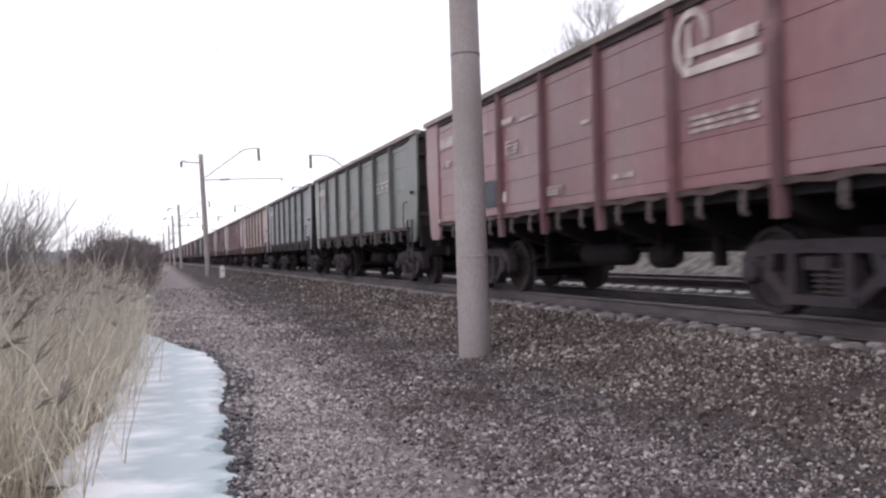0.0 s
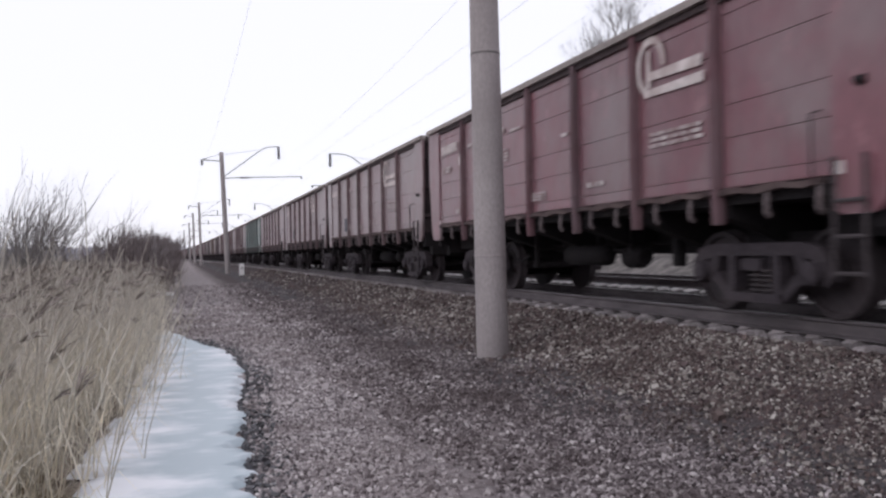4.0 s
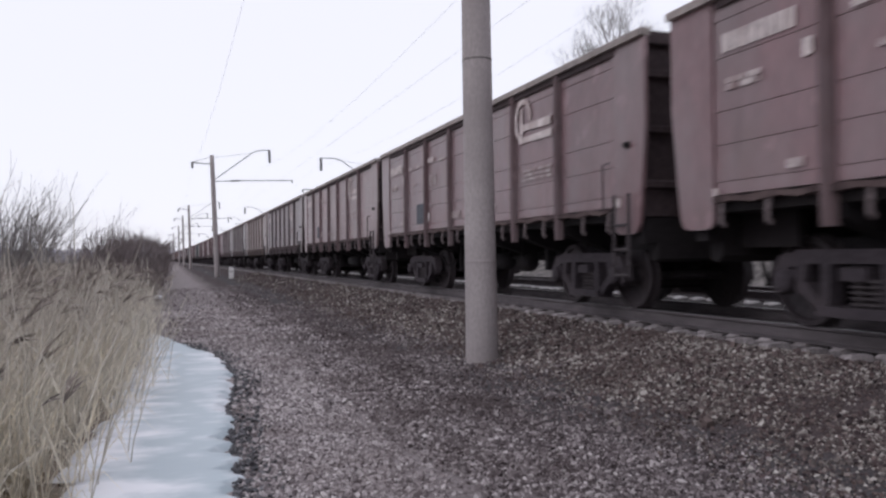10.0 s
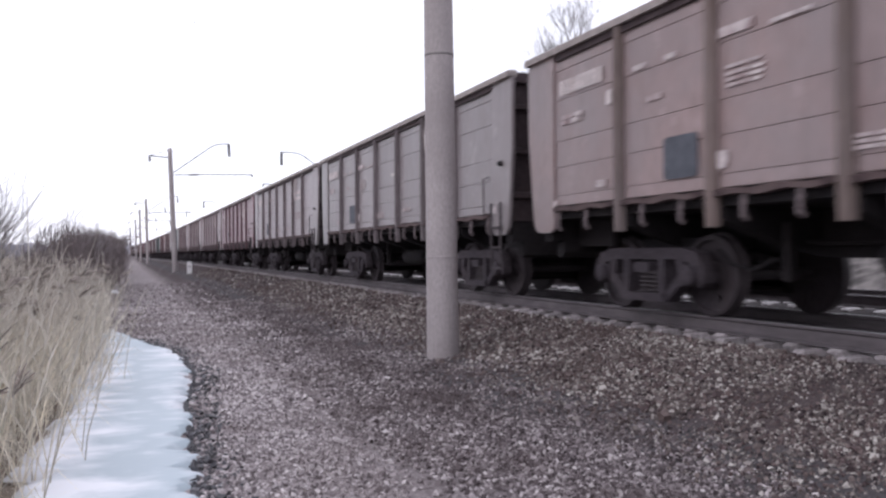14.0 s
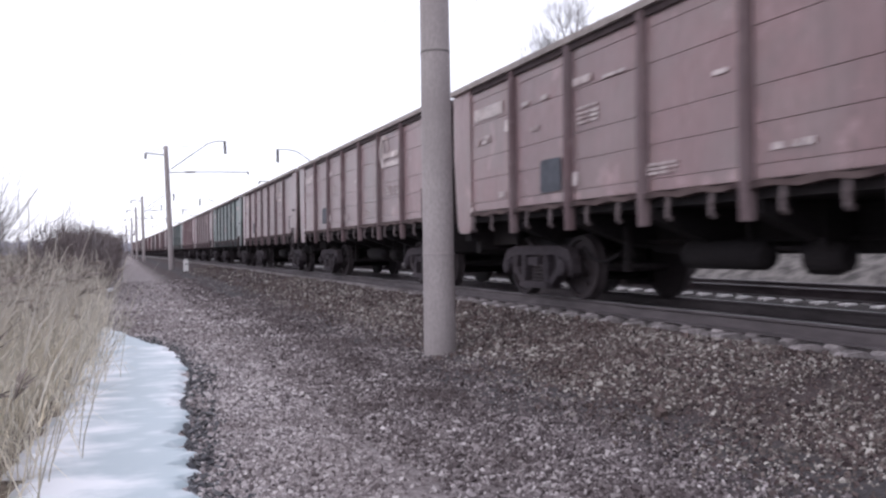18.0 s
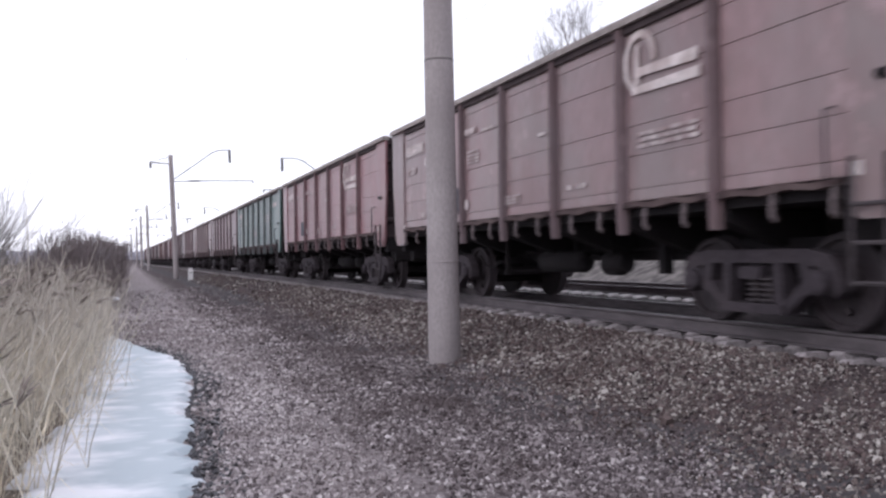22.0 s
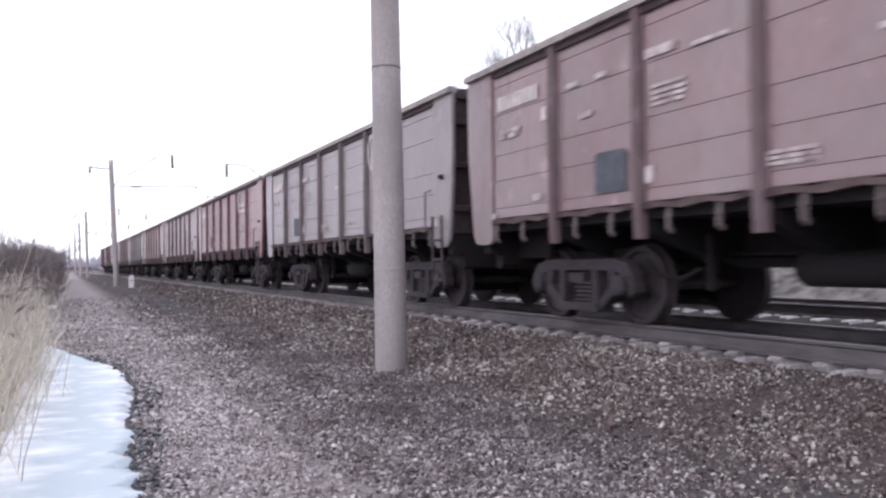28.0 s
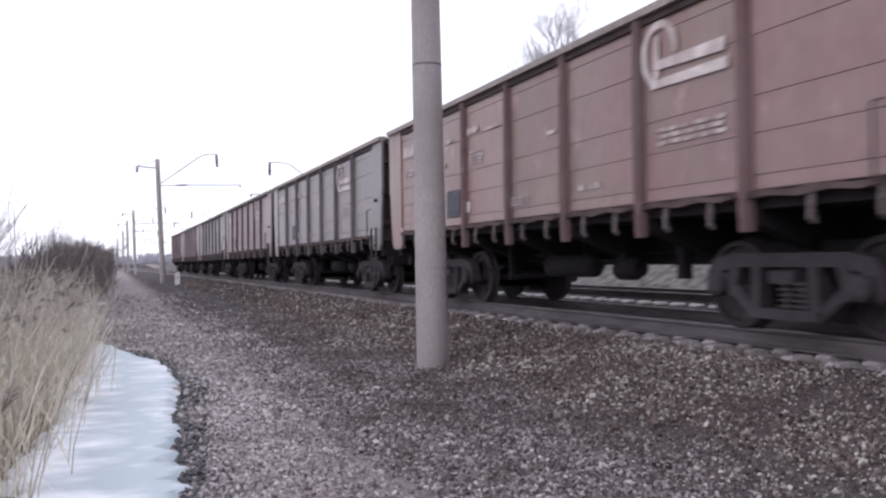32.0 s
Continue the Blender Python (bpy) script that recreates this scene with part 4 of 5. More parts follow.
def build_wagon(index, hue, label, marks):
    """One four-axle open wagon; its origin is on the rail head under its middle, +y away."""
    mat = PAINTS[hue]
    short = 0.17 if "green" in hue else 0.0      # the green wagons have a shorter body
    ob = thing("gondola_wagon", pose(0, 0, 0), label, "railway wagon", "wagons of the train")
    turn = pose(0, 0, 0, 0, 0, 180)
    for flip in (None, turn):
        for k, (a, b) in enumerate(PANELS):
            key = "side_panel" if 0 < k < 6 else "end_panel%d" % (k > 0)
            mid = (a + b) / 2
            if 0 < k < 6:
                me = cached("side_panel", mat, lambda bm: planks(bm, -0.85, 0.85))
                m = pose(0, mid, 0)
            else:
                me = cached(key, mat, lambda bm: planks(bm, a, b))
                m = pose(0, 0, 0)
            part("side_panel", me, None, ob, m=m if flip is None else flip @ m)
        for y in POSTS:
            part("side_post", cached("side_post", POST_PAINTS[hue], wagon_post), None, ob, m=(flip or Matrix()) @ pose(0, y, 0))
        for y in (-5.0, -3.325, -1.625, 0.075, 1.775, 3.475, 5.15):
            part("hatch_lid", cached("hatch_lid", M_LID, hatch_lid), None, ob, m=(flip or Matrix()) @ pose(0, y, 1.265))
        part("top_rail", cached("top_rail_%d" % (short > 0), M_TOP, lambda bm: top_rail(bm, HALF - short)), None, ob, "grimy pale top rail", m=pose(0, ENDS, 0) @ (flip or Matrix()))
        part("top_channel", cached("top_channel", M_END, top_channel), None, ob, "dark strip drawn as the shadow under the top rail", m=flip)
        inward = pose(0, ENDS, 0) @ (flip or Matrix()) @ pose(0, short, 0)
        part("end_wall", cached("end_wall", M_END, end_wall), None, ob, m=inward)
        part("end_beam", cached("end_beam", M_FRAME, end_beam), None, ob, "sooty end beam", m=flip)
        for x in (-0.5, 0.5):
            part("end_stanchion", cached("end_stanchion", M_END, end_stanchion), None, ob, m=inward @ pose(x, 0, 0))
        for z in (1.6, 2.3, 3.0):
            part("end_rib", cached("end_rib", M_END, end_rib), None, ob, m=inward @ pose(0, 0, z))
        part("ladder", cached("ladder", M_LADDER, ladder), None, ob, "dusty steel step ladder", m=inward)
        part("handrail", cached("handrail", M_LADDER, handrail), None, ob, "thin steel handrail", m=inward)
        part("rope_hook", cached("rope_hook", M_FRAME, plate_hook), None, ob, "sooty round rope hook", m=inward)
        part("draft_gear", cached("draft_gear", M_FRAME, draft_gear), None, ob, "sooty draft gear housing", m=flip)
        part("coupler", cached("coupler", M_FRAME, coupler), None, ob, "black automatic coupler", m=flip)
    mirror = Matrix.Diagonal((1, -1, 1, 1))
    for key, s in (("corner_plate", 1), ("corner_plate_back", -1)):
        def build(bm, s=s):
            corner_plate(bm)
            if s < 0:
                bmesh.ops.transform(bm, matrix=mirror, verts=bm.verts[:])
        me = cached(key, mat, build)
        shift = pose(0, short * s, 0)
        part("corner_plate", me, None, ob, m=pose(0, ENDS, 0) @ shift)
        part("corner_plate", me, None, ob, m=pose(0, ENDS, 0) @ turn @ shift)
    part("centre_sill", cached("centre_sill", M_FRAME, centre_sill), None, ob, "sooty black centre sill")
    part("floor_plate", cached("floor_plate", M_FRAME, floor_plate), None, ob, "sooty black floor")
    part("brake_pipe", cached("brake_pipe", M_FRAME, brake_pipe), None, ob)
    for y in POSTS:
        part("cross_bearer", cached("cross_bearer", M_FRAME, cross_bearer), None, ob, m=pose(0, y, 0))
    for y in LOCKS:
        part("hatch_lock", cached("hatch_lock", M_LOCK, hatch_lock), None, ob, "dusty steel hatch hook", m=pose(0, y, 1.0))
    part("far_hatch_locks", cached("far_hatch_locks", M_LOCK, far_locks), None, ob)["kind"] = "stuff"
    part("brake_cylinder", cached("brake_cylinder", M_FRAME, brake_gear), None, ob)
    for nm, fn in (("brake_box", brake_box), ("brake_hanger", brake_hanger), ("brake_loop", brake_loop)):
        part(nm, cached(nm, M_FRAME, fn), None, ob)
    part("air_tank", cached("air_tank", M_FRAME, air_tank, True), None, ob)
    for letter, name, mt, fn, lab in (("l", "emblem", M_WHITE, logo, "worn white painted ring with two bars"), ("n", "number_marking", M_WHITE, number_bars, "worn white number marking"),
                                      ("u", "small_lettering", M_FADED, bars_under_logo, "worn white lines of lettering"), ("t", "upper_lettering", M_FADED, bars_upper, "worn white lines of lettering"),
                                      ("b", "lower_lettering", M_FADED, bars_lower, "worn white lettering"), ("e", "end_lettering", M_FADED, bars_end, "worn white lettering"), ("e", "single_mark", M_WHITE, bars_single, "worn white mark"), ("l", "chalk_lettering", M_FADED, chalk, "faint white chalk marks"), ("k", "block_lettering", M_FADED, bars_block, "worn white lines of lettering"), ("f", "front_lettering", M_WHITE, bars_far_end, "worn white lettering"),
                                      ("c", "corner_mark", M_WHITE, corner_mark, "small white corner mark"), ("p", "dark_patch", M_DARKPATCH, patch, "dark blue-grey painted square"), ("g", "stripe_lettering", M_WHITE, green_stripe, "white stripe of lettering")):
        if letter in marks:
            mark = part(name, cached(name, mt, fn), None, ob, lab)
            if name in ("chalk_lettering", "lower_lettering"):
                mark["kind"] = "stuff"
    for y in (-4.325, 4.325):
        bogie = part("bogie", cached("bogie", M_BOGIE, bolster), None, ob, "dusty cast-steel two-axle bogie", m=pose(0, y + TRUCKS, HEAD))
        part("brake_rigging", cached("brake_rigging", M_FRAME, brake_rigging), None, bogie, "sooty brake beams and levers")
        for flip in (None, turn):
            part("side_frame", cached("side_frame", M_BOGIE, side_frame), None, bogie, m=flip)
            for d in (-0.2, 0.0):
                part("spring", cached("spring", M_LADDER, springs), None, bogie, "dusty coil spring", m=(flip or Matrix()) @ pose(0, d, 0))
            for d in (-0.925, 0.925):
                part("axle_box", cached("axle_box", M_BOGIE, axle_box), None, bogie, m=(flip or Matrix()) @ pose(0, d, 0))
        for d in (-0.925, 0.925):
            w = part("wheelset", cached("wheelset", M_WHEEL, wheelset), None, bogie, "dusty steel wheelset", m=pose(0, d, 0.475))
            WHEELS.append((w, d, index))
    WAGONS.append((ob, index))


STYLE = {  # paint, words, markings
    "red": ("red", "rosy red-oxide steel open wagon, faded and dusty, in moving train", "lnutbecp"),
    "bright_red": ("bright_red", "fresh red steel open wagon with white emblem in moving train", "lnutbecp"),
    "crimson": ("crimson", "dark crimson steel open wagon with white emblem in moving train", "lnutbecp"),
    "brown": ("brown", "dull brown steel open wagon with white emblem in moving train", "lnutbecp"),
    "rose": ("rose", "faded rose-brown steel open wagon with white emblem in moving train", "lnutbecp"),
    "russet": ("russet", "russet brown dusty steel open wagon with white emblem in moving train", "lnutbecp"),
    "tan": ("tan", "tan-brown dusty steel open wagon with dark square in moving train", "lnutbecp"),
    "orange": ("orange", "faded orange-brown steel open wagon with white emblem in moving train", "lnutbecp"),
    "dusk": ("dusk", "dark grey-brown steel open wagon with dark square in moving train", "lnutbecp"),
    "grey": ("grey", "grey-brown dusty steel open wagon with white emblem in moving train", "lnutbecp"),
    "pale": ("pale", "pale grey dusty steel open wagon in moving train", "lnutbecp"),
    "green": ("green", "green steel open wagon with white lettering in moving train", "ngkecf"),
    "bright_green": ("bright_green", "worn green steel open wagon with white lettering in moving train", "ngkecf"),
    "dull_green": ("dull_green", "dull grey-green rusty open wagon with white lettering in moving train", "ngkec"),
    "slate_green": ("slate_green", "slate-green dusty steel open wagon with white lettering in moving train", "ngkecf"),
    "blue_green": ("blue_green", "dark blue-green steel open wagon in moving train", "ngkec"),
}
TRAIN = ("brown", "red", "dull_green", "blue_green", "orange", "crimson", "brown", "brown", "brown", "bright_green", "brown", "brown", "rose", "dusk", "tan", "grey", "pale", "crimson", "rose", "rose", "rose",
         "slate_green", "rose", "bright_red", "green", "brown", "rose", "rose", "pale", "bright_red", "rose", "russet", "grey", "brown", "grey", "brown", "brown")
FIRST = -2
for k, style in enumerate(TRAIN):
    build_wagon(FIRST + k, *STYLE[style])


# the front coupling of wagon 0 as the train goes by and slows: metres along the line
def train_at(t):
    return 17.0794 - 13.51187 * t + 0.0072465 * t ** 2 + 0.00022949 * t ** 3


# small unevenness of the run at the full seconds
JERKS = {0: 0.49, 1: 0.33, 2: -0.13, 3: -0.08, 6: -0.06, 7: -0.08, 8: -0.25, 9: -0.06, 10: 0.39, 11: -0.03, 12: -0.03, 13: -0.08, 14: 0.34, 17: -0.07, 18: -0.09, 19: -0.06, 20: -0.02, 21: 0.02, 22: -0.07, 23: -0.07, 24: 0.06, 27: -0.36, 28: 0.13, 29: 0.07, 30: 0.09, 31: -0.23, 32: 0.15}


def motions():
    for ob, m, phase in REEDS:
        rows = []
        for k in range(81):
            t = 0.4 * k
            a = 1.1 * math.sin(2.1 * t + phase) + 0.7 * math.sin(3.7 * t + 2.3 * phase)
            rows.append((t, m @ pose(0, 0, 0, 0.5 * a, a + 0.8, 0)))
        walk(ob, rows)
    for ob, index in WAGONS:
        rows = []
        for k in range(33):
            y = train_at(k) + JERKS.get(k, 0.0) + PITCH * (index + 0.5)
            rows.append((float(k), pose(track_x(y), y, 0, 0, 0, track_turn(y))))
        walk(ob, rows)
    for ob, d, index in WHEELS:
        # the wheels turn as far as one can see them turn
        near = [k * 0.05 for k in range(641) if -16 < train_at(k * 0.05) + PITCH * (index + 0.5) < 42]
        if not near:
            continue
        y0 = train_at(near[0])
        rows = [] if near[0] == 0 else [(0.0, pose(0, d, 0.475))]
        rows += [(t, pose(0, d, 0.475, math.degrees((y0 - train_at(t)) / 0.475))) for t in near]
        if near[-1] < 32:
            rows.append((32.0, rows[-1][1]))
        walk(ob, rows)


# ---------------------------------------------------------------- crushed stone
def scatter_stones(name, label, boxes, seed, mat, margin=99.0):
    """Loose angular stones lying on the ground: (x0, x1, y0, y1, per square metre, size)."""
    rng = np.random.default_rng(seed)
    corner = np.array([(x, y, z) for x in (-1, 1) for y in (-1, 1) for z in (-1, 1)], float) * 0.5
    quads = np.array([(0, 1, 3, 2), (4, 6, 7, 5), (0, 4, 5, 1), (2, 3, 7, 6), (0, 2, 6, 4), (1, 5, 7, 3)])
    all_v, count = [], 0
    for x0, x1, y0, y1, per, size in boxes:
        n = int((x1 - x0) * (y1 - y0) * per)
        px, py = rng.uniform(x0, x1, n), rng.uniform(y0, y1, n)
        keep = []
        for i in range(n):
            k = 0.55 + 0.9 * noise.noise((px[i] * 0.45, py[i] * 0.30, 3.0)) + 0.5 * noise.noise((px[i] * 1.7, py[i] * 1.3, 8.0))
            k = max(k, 0.34)
            if abs(px[i] + 5.2 - 0.25 * noise.noise((2.0, py[i] * 0.35, 6.0))) < 0.30:     # worn tracks of bare soil
                k *= 0.3 if name == "path_gravel" else 0.8
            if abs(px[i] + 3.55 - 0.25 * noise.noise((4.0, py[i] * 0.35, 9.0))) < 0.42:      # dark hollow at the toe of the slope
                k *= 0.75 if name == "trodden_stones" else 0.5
            shore = float(np.interp(py[i], (3, 5.5, 8.3, 10.6, 13.3, 15.2, 17.4), (-6.9, -6.72, -6.6, -6.35, -6.5, -7.0, -7.45)))
            if x0 > -7 and px[i] < x0 + 0.7:
                k *= (px[i] - x0) / 0.7
            if x1 < -2 and px[i] > x1 - 0.7:
                k *= (x1 - px[i]) / 0.7
            if margin < 9:
                k = 1 - (px[i] - shore + 0.04) / margin
            if rng.random() < k * (1.2 if margin > 9 else 1) and not (math.hypot(px[i] + 3.3, py[i] - 10.13) < 0.24) and not (py[i] < 17.4 and px[i] < shore - (0.05 if margin < 9 else 0.0)):
                keep.append(i)
        px, py = px[keep], py[keep]
        n = len(px)
        pz = np.array([ground_height(px[i] - track_x(py[i]), py[i]) for i in range(n)])
        s = size * rng.lognormal(0, 0.31, n)
        v = corner[None] * (1 + rng.uniform(-0.45, 0.25, (n, 8, 3)))
        v = v * (s[:, None] * np.stack([rng.uniform(0.8, 1.3, n), rng.uniform(0.7, 1.1, n), rng.uniform(0.45, 0.8, n)], 1))[:, None, :]
        q = rng.normal(size=(n, 4)); q[:, 0] += 1.2; q /= np.linalg.norm(q, axis=1)[:, None]
        w, a, b, c = q.T
        R = np.stack([1 - 2 * (b * b + c * c), 2 * (a * b - w * c), 2 * (a * c + w * b), 2 * (a * b + w * c), 1 - 2 * (a * a + c * c), 2 * (b * c - w * a), 2 * (a * c - w * b), 2 * (b * c + w * a), 1 - 2 * (a * a + b * b)], 1).reshape(n, 3, 3)
        v = np.einsum("nij,nkj->nki", R, v) + np.stack([px, py, pz + s * 0.16], 1)[:, None, :]
        all_v.append(v.reshape(-1, 3)); count += n
    verts = np.concatenate(all_v)
    faces = (quads[None] + (np.arange(count) * 8)[:, None, None]).reshape(-1, 4)
    me = mesh_from(name, verts.tolist(), faces.tolist(), mat)
    tagged(new(name, me), label, "gravel", kind="stuff")


scatter_stones("path_gravel", "grey crushed stone scattered over the path", ((-7.0, -4.5, 1.6, 2.8, 500, 0.0205), (-7.2, -4.5, 2.8, 8, 2500, 0.0205), (-7.6, -4.5, 8, 14, 1500, 0.025), (-7.7, -4.3, 14, 24, 420, 0.032), (-7.8, -4.2, 24, 45, 40, 0.04)), 11, M_STONE)
scatter_stones("trodden_stones", "small dirty stones trodden into dark soil", ((-5.5, -3.3, 1.8, 2.9, 900, 0.019), (-5.5, -3.3, 2.9, 4.6, 2600, 0.019), (-5.5, -3.05, 4.6, 8, 2300, 0.0215), (-5.5, -2.8, 8, 14, 1300, 0.025), (-5.5, -2.8, 14, 26, 300, 0.033), (-5.5, -2.8, 26, 46, 45, 0.04)), 14, M_DIRTY)
scatter_stones("ballast_stones", "pale and rusty crushed stone on the ballast slope", ((-4.0, -1.36, 2.2, 3.6, 1000, 0.019), (-4.0, -1.35, 3.6, 5.4, 2300, 0.0195), (-3.8, -1.35, 5.4, 9, 2300, 0.025), (-3.7, -1.34, 9, 16, 1250, 0.030), (-3.7, -1.34, 16, 30, 400, 0.038), (-3.7, -1.36, 30, 60, 50, 0.05)), 12, M_BALLAST)

scatter_stones("wet_stones", "dark wet stones along the edge of the ice", ((-7.5, -5.9, 3.2, 15.5, 900, 0.03),), 13, M_WET, 0.38)

# ---------------------------------------------------------------- plants
def ribbon(vs, fs, pts, widths, side):
    """A thin bent strip with two sides, as blades of grass are."""
    i = len(vs)
    for p, w in zip(pts, widths):
        vs.append(tuple(p - side * w)); vs.append(tuple(p + side * w))
    for k in range(len(pts) - 1):
        a = i + 2 * k
        fs.append((a, a + 1, a + 3, a + 2))


def stalk(vs, fs, pts, radii):
    i = len(vs)
    for p, r in zip(pts, radii):
        for k in range(3):
            a = 2 * math.pi * k / 3
            vs.append((p[0] + r * math.cos(a), p[1] + r * math.sin(a), p[2]))
    for j in range(len(pts) - 1):
        for k in range(3):
            a, b = i + 3 * j + k, i + 3 * j + (k + 1) % 3
            fs.append((a, b, b + 3, a + 3))


def reed_meshes(seed, stems, tall, spread, plumes):
    rng = random.Random(seed)
    vs, fs, pv, pf = [], [], [], []
    for _ in range(stems):
        base = Vector((rng.gauss(0, spread), rng.gauss(0, spread), -0.08))
        h = tall * rng.uniform(0.55, 1.05)
        lean = Vector((rng.gauss(0.10, 0.17), rng.gauss(-0.03, 0.16), 0))
        pts = [base + lean * (h * t * t) + Vector((0, 0, h * t)) for t in (0, 0.3, 0.6, 0.85, 1)]
        stalk(vs, fs, pts, [0.0045, 0.004, 0.0032, 0.0025, 0.0015])
        for _ in range(rng.randint(2, 4)):
            t = rng.uniform(0.12, 0.9)
            p = base + lean * (h * t * t) + Vector((0, 0, h * t))
            a = rng.uniform(0, 2 * math.pi)
            d = Vector((math.cos(a), math.sin(a), 0)); side = Vector((-d.y, d.x, 0))
            L = rng.uniform(0.25, 0.55)
            up = rng.uniform(1.0, 2.4)
            ps = [p + d * (L * k) + Vector((0, 0, L * (up * k - 0.9 * k * k * rng.uniform(0.6, 1.4)))) for k in (0, 0.35, 0.7, 1)]
            w = rng.uniform(0.003, 0.006)
            ribbon(vs, fs, ps, [w * 0.7, w, w * 0.7, 0.001], side)
        if rng.random() < plumes:
            tip = pts[-1]
            L = rng.uniform(0.16, 0.30); way = Vector((rng.uniform(0.1, 0.9), rng.gauss(0, 0.3), rng.uniform(0.1, 0.9)))
            for k in range(10):
                q = tip + way * (L * 0.3 * k / 10) - Vector((0, 0, 0.05))
                e = q + (way + Vector((rng.gauss(0, 0.22), rng.gauss(0, 0.22), rng.gauss(0, 0.15)))) * (L * rng.uniform(0.5, 0.9))
                ribbon(pv, pf, [q, (q + e) / 2 + Vector((0, 0, 0.08 * L)), e], [0.004, 0.010, 0.002], Vector((rng.gauss(0, 1), rng.gauss(0, 1), 0.5)).normalized())
    # short broken litter round the foot
    for _ in range(stems):
        p = Vector((rng.gauss(0, spread * 1.2), rng.gauss(0, spread * 1.2), -0.05))
        a = rng.uniform(0, 2 * math.pi); d = Vector((math.cos(a), math.sin(a), 0))
        L = rng.uniform(0.15, 0.5)
        ribbon(vs, fs, [p, p + d * L * 0.5 + Vector((0, 0, L * 0.5)), p + d * L + Vector((0, 0, L * rng.uniform(0.1, 0.8)))], [0.005, 0.005, 0.001], Vector((-d.y, d.x, 0)))
    return mesh_from("reed_tuft", vs, fs, M_REED), (mesh_from("seed_head", pv, pf, M_PLUME) if pf else None)


REEDS = []           # (thing, pose, phase)


def build_reeds():
    rng = random.Random(21)
    kinds = [reed_meshes(100 + k, 80, 1.42, 0.30, 0.10) for k in range(4)]
    back = [reed_meshes(150 + k, 70, 1.42, 0.34, 0.55) for k in range(3)]
    low = [reed_meshes(200 + k, 60, 0.75, 0.24, 0.0) for k in range(3)]
    edge = lambda y: float(np.interp(y, (2.5, 4.5, 6.0, 7.2, 9.4, 12.4, 17, 25, 40), (-8.75, -8.4, -8.1, -8.0, -7.95, -7.85, -7.85, -7.9, -8.1)))
    spots = []
    y = 2.6
    while y < 22:
        step = 0.42 + 0.018 * y
        x, k = edge(y) - rng.uniform(0.25, 0.4), 0
        while x > edge(y) - (3.6 + 0.16 * y) and k < 9:
            spots.append((x + rng.uniform(-0.12, 0.12), y + rng.uniform(-0.2, 0.2), k))
            x -= step * rng.uniform(0.9, 1.4); k += 1
        y += step
    for x, y, k in spots:
        stems, plumes = rng.choice(low if k == 0 and rng.random() < 0.55 else (back if y > 11 and k > 0 and rng.random() < 0.7 else kinds))
        m = pose(x, y, ground_height(x, y) - 0.02, rng.uniform(-4, 4), rng.uniform(-4, 4), rng.uniform(-40, 40)) @ Matrix.Scale(rng.uniform(0.85, 1.12), 4)
        ob = thing("reed_clump", m, "dense clump of dry straw-coloured reeds leaning in the wind", "reeds", "reeds beside the path")
        part("reed_tuft", stems, None, ob)["kind"] = "stuff"
        if plumes:
            part("seed_head", plumes, None, ob, "brown feathery seed heads")["kind"] = "stuff"
        REEDS.append((ob, m, rng.uniform(0, 6.28)))


build_reeds()


def branch(vs, fs, rng, p, d, length, radius, depth, spread, lean, ends=3):
    """A tapered limb that forks on and on."""
    steps = 3 if depth > 1 else 2
    pts, q, dd = [p], p, d.copy()
    for _ in range(steps):
        dd = (dd + Vector((rng.gauss(0, 0.10), rng.gauss(0, 0.10), rng.gauss(0, 0.06))) + lean * 0.10).normalized()
        q = q + dd * (length / steps)
        pts.append(q)
    stalk(vs, fs, pts, [radius, radius * 0.85, radius * 0.7, radius * 0.55] if depth > 1 else [radius, radius * 0.8, radius * (0.55 if depth else 0.25)])
    if depth:
        for k in range(ends):
            t = rng.choice((1, 2, 3, 3) if depth > 1 else (1, 2, 2))
            nd = (dd + Vector((rng.gauss(0, spread), rng.gauss(0, spread), rng.gauss(0.08, spread * 0.6)))).normalized()
            branch(vs, fs, rng, pts[t], nd, length * rng.uniform(0.55, 0.85), radius * 0.6, depth - 1, spread, lean, ends)


def shrub_mesh(seed, height, stems, width, lean, mat, radius=0.022):
    rng = random.Random(seed)
    vs, fs, sv, sf = [], [], [], []
    for _ in range(stems):
        p = Vector((rng.gauss(0, width * 0.35), rng.gauss(0, width * 0.35), -0.15))
        d = Vector((rng.gauss(0, 0.28), rng.gauss(0, 0.28), 1)) + lean * 0.5
        d.normalize()
        stalk(sv, sf, [p, p + d * 0.16, p + d * 0.34], [radius * 1.5, radius * 1.25, radius])
        branch(vs, fs, rng, p + d * 0.3, d, height * rng.uniform(0.32, 0.5) - 0.1, radius, 3, 0.32, lean)
    return mesh_from("crown", vs, fs, mat), mesh_from("stems", sv, sf, mat)


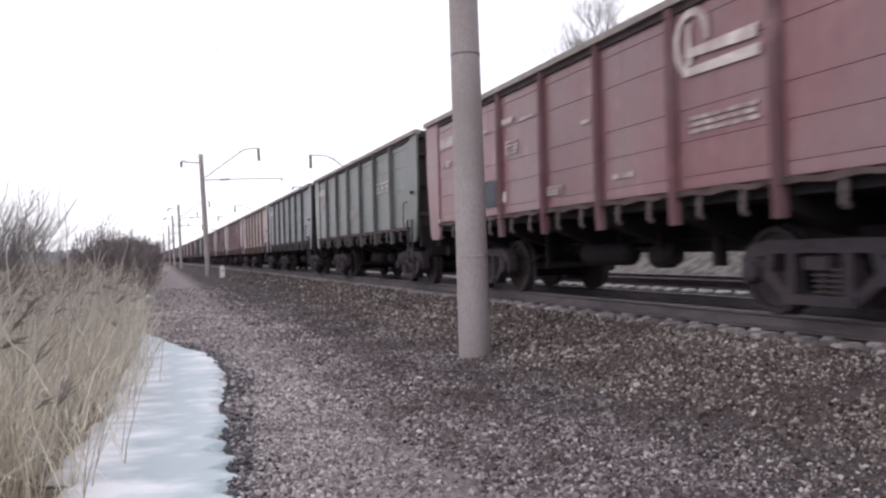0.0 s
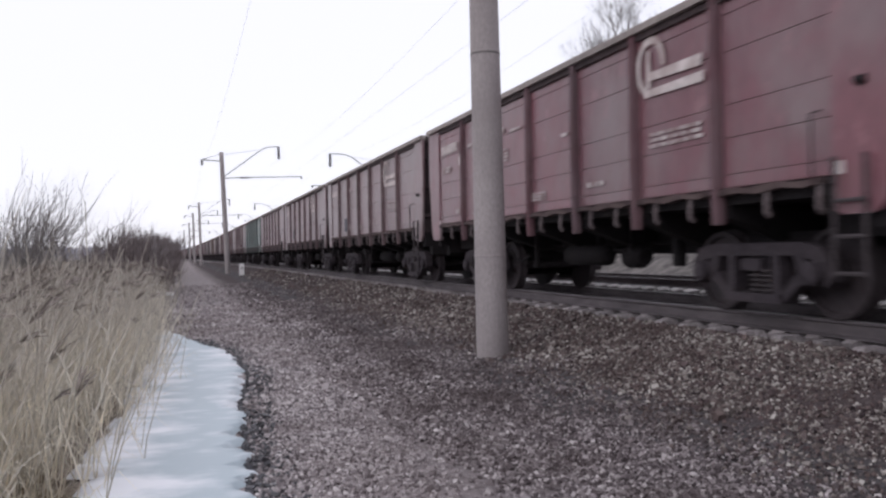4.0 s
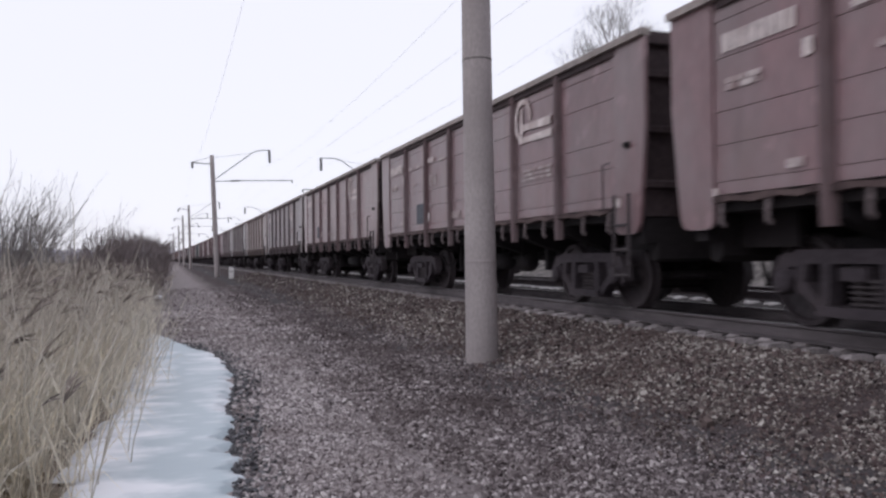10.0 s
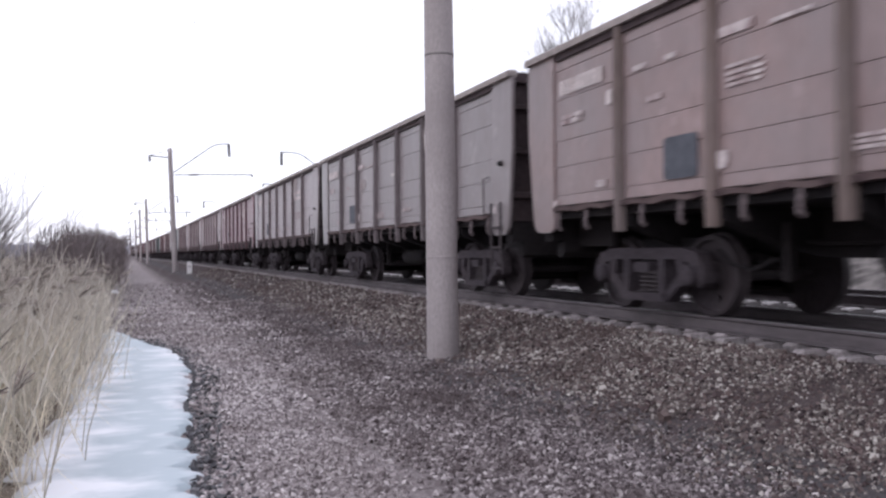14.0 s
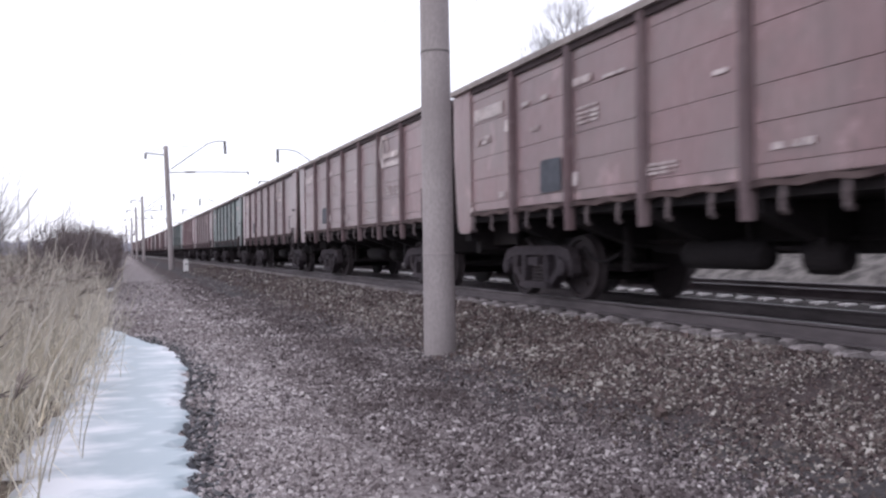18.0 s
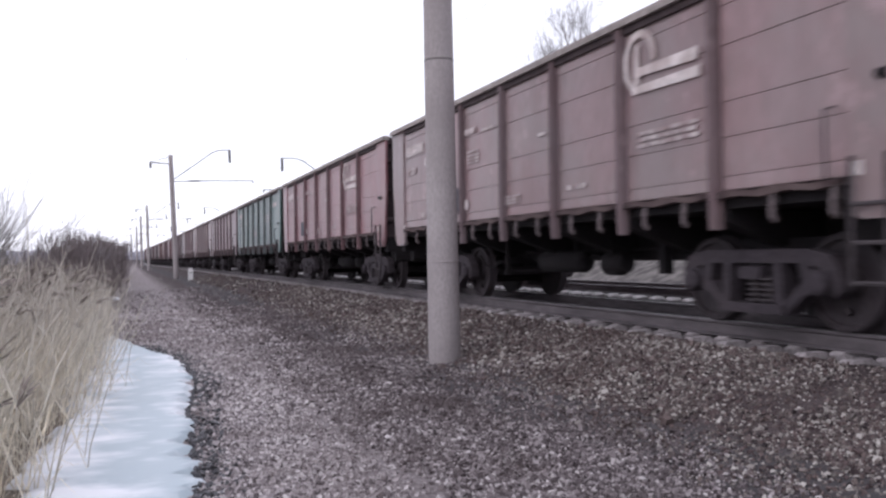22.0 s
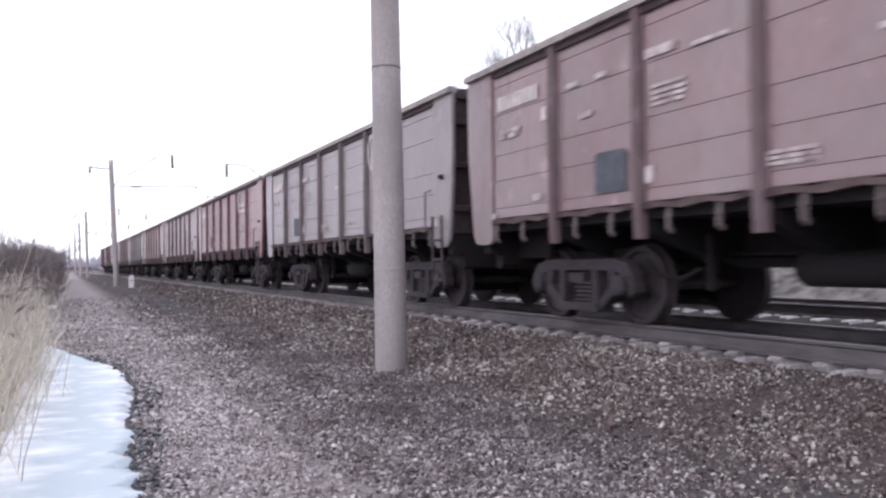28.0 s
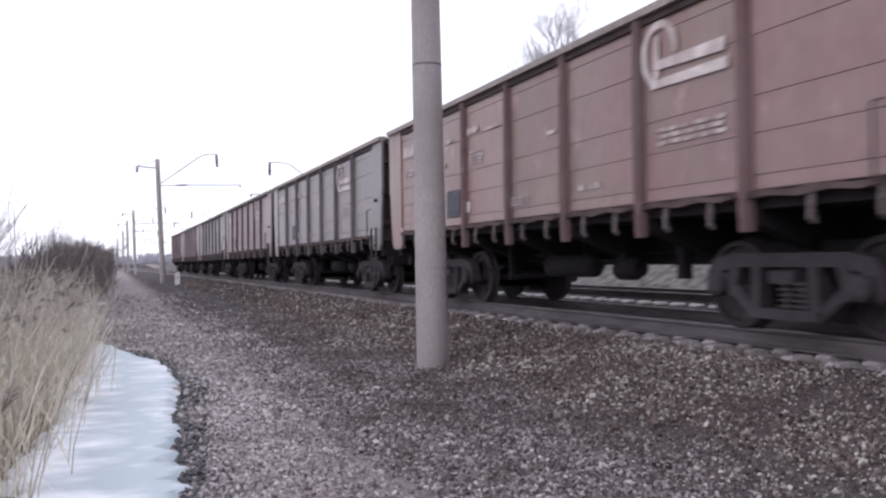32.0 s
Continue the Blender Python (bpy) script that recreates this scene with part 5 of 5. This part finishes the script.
def build_shrubs():
    rng = random.Random(5)
    wind = Vector((0.45, -0.1, 0))
    tall = [shrub_mesh(30 + k, 4.3, 30, 0.95, wind * 0.8, M_TWIG, 0.032) for k in range(2)]
    hedge = [shrub_mesh(40 + k, 2.5, 14, 1.2, wind * 0.3, M_TWIG_RED, 0.036) for k in range(3)]
    brush = [shrub_mesh(50 + k, 1.75, 11, 1.3, wind * 0.5, M_BRUSH, 0.024) for k in range(2)]
    def put(me, x, y, size, label):
        ob = thing("bare_shrub", pose(x, y, ground_height(x, y), 0, 0, rng.uniform(-25, 25)) @ Matrix.Scale(size, 4), label, "shrub", "bare shrubs beside the line")
        part("crown", me[0], None, ob)
        part("stems", me[1], None, ob)["kind"] = "stuff"
    for x, y, z in ((-11.6, 25.0, 0.95), (-12.0, 25.6, 0.8), (-14.0, 27, 0.62)):
        put(rng.choice(tall), x, y, z, "tall bare shrub bent by the wind among dry reeds")
    for x, y, z in ((-9.2, 30.5, 0.62), (-9.7, 33, 0.62)):
        put(rng.choice(tall), x, y, z, "slender bare shrub standing in dry reeds")
    y = 25.5
    while y < 115:
        for x in (-8.45, -9.0):
            put(rng.choice(hedge), x + rng.uniform(-0.25, 0.25) + track_x(y), y + rng.uniform(-0.4, 0.4), rng.uniform(0.80, 0.95) + 0.006 * (y - 22), "dense dark bare shrub lining the path")
        y += 1.1 + 0.05 * (y - 25)
    for _ in range(90):
        y = rng.uniform(21, 60); x = rng.uniform(-11 - 0.35 * y, -9.9)
        put(rng.choice(brush), x, y, rng.uniform(0.8, 1.25), "low brown bare brush in the dry marsh")


build_shrubs()


def build_tree(x, y, height, seed, label):
    """A round open crown of fine twigs on a straight trunk."""
    rng = random.Random(seed)
    ob = thing("bare_tree", pose(x, y, ground_height(x, y) - 0.1), label, "tree")
    vs, fs = [], []
    top = height * 0.70
    stalk(vs, fs, [Vector((0, 0, 0)), Vector((0.1, 0, top * 0.5)), Vector((0.05, 0.1, top))], [0.24, 0.19, 0.10])
    part("trunk", mesh_from("trunk", vs, fs, M_BARK), None, ob)
    vs, fs = [], []
    for k in range(17):
        z = top * (0.80 + 0.20 * k / 16)
        a = 2.4 * k + rng.uniform(-0.3, 0.3)
        out = 1.35 - 0.9 * k / 16
        d = Vector((out * math.cos(a), out * math.sin(a), 0.75 + 0.5 * k / 16)).normalized()
        branch(vs, fs, rng, Vector((0.06, 0.07, z)), d, rng.uniform(1.15, 1.4), 0.028, 5, 0.44, Vector((0, 0, 0.25)), 3)
    for k in range(4):
        d = Vector((-1.0, 0.5 + rng.gauss(0, 0.2), 0.55 + 0.15 * k)).normalized()
        branch(vs, fs, rng, Vector((0.05, 0.07, top * 0.88)), d, 1.25, 0.028, 5, 0.44, Vector((0, 0, 0.2)), 3)
    part("crown", mesh_from("crown", vs, fs, M_BARK), None, ob, "open round crown of bare grey twigs")


build_tree(13.2, 35.0, 13.3, 3, "tall bare grey tree standing beyond the railway")


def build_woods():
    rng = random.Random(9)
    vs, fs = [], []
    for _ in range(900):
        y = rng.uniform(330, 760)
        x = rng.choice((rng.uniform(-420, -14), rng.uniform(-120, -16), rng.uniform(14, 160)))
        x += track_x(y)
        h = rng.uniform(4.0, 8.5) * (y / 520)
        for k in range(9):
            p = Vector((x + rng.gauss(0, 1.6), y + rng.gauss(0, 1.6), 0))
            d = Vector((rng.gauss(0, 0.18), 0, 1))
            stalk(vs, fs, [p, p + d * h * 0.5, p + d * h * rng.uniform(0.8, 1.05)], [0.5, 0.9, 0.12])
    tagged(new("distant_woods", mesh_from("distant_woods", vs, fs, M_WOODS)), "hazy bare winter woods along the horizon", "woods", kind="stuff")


build_woods()


def build_rubbish():
    bm = bmesh.new()
    bmesh.ops.create_icosphere(bm, subdivisions=2, radius=0.16)
    for v in bm.verts:
        v.co.x *= 1.3 + 0.4 * noise.noise(v.co * 9); v.co.z = max(v.co.z * 0.6, -0.04) + 0.03 * noise.noise(v.co * 14)
    ob = new("snow_lump", finish(bm, "snow_lump", M_ICE))
    ob.matrix_basis = pose(-7.65, 34.5, -0.76)
    tagged(ob, "small white lump of old snow on the path", "snow")


build_rubbish()

build_sleepers()
motions()
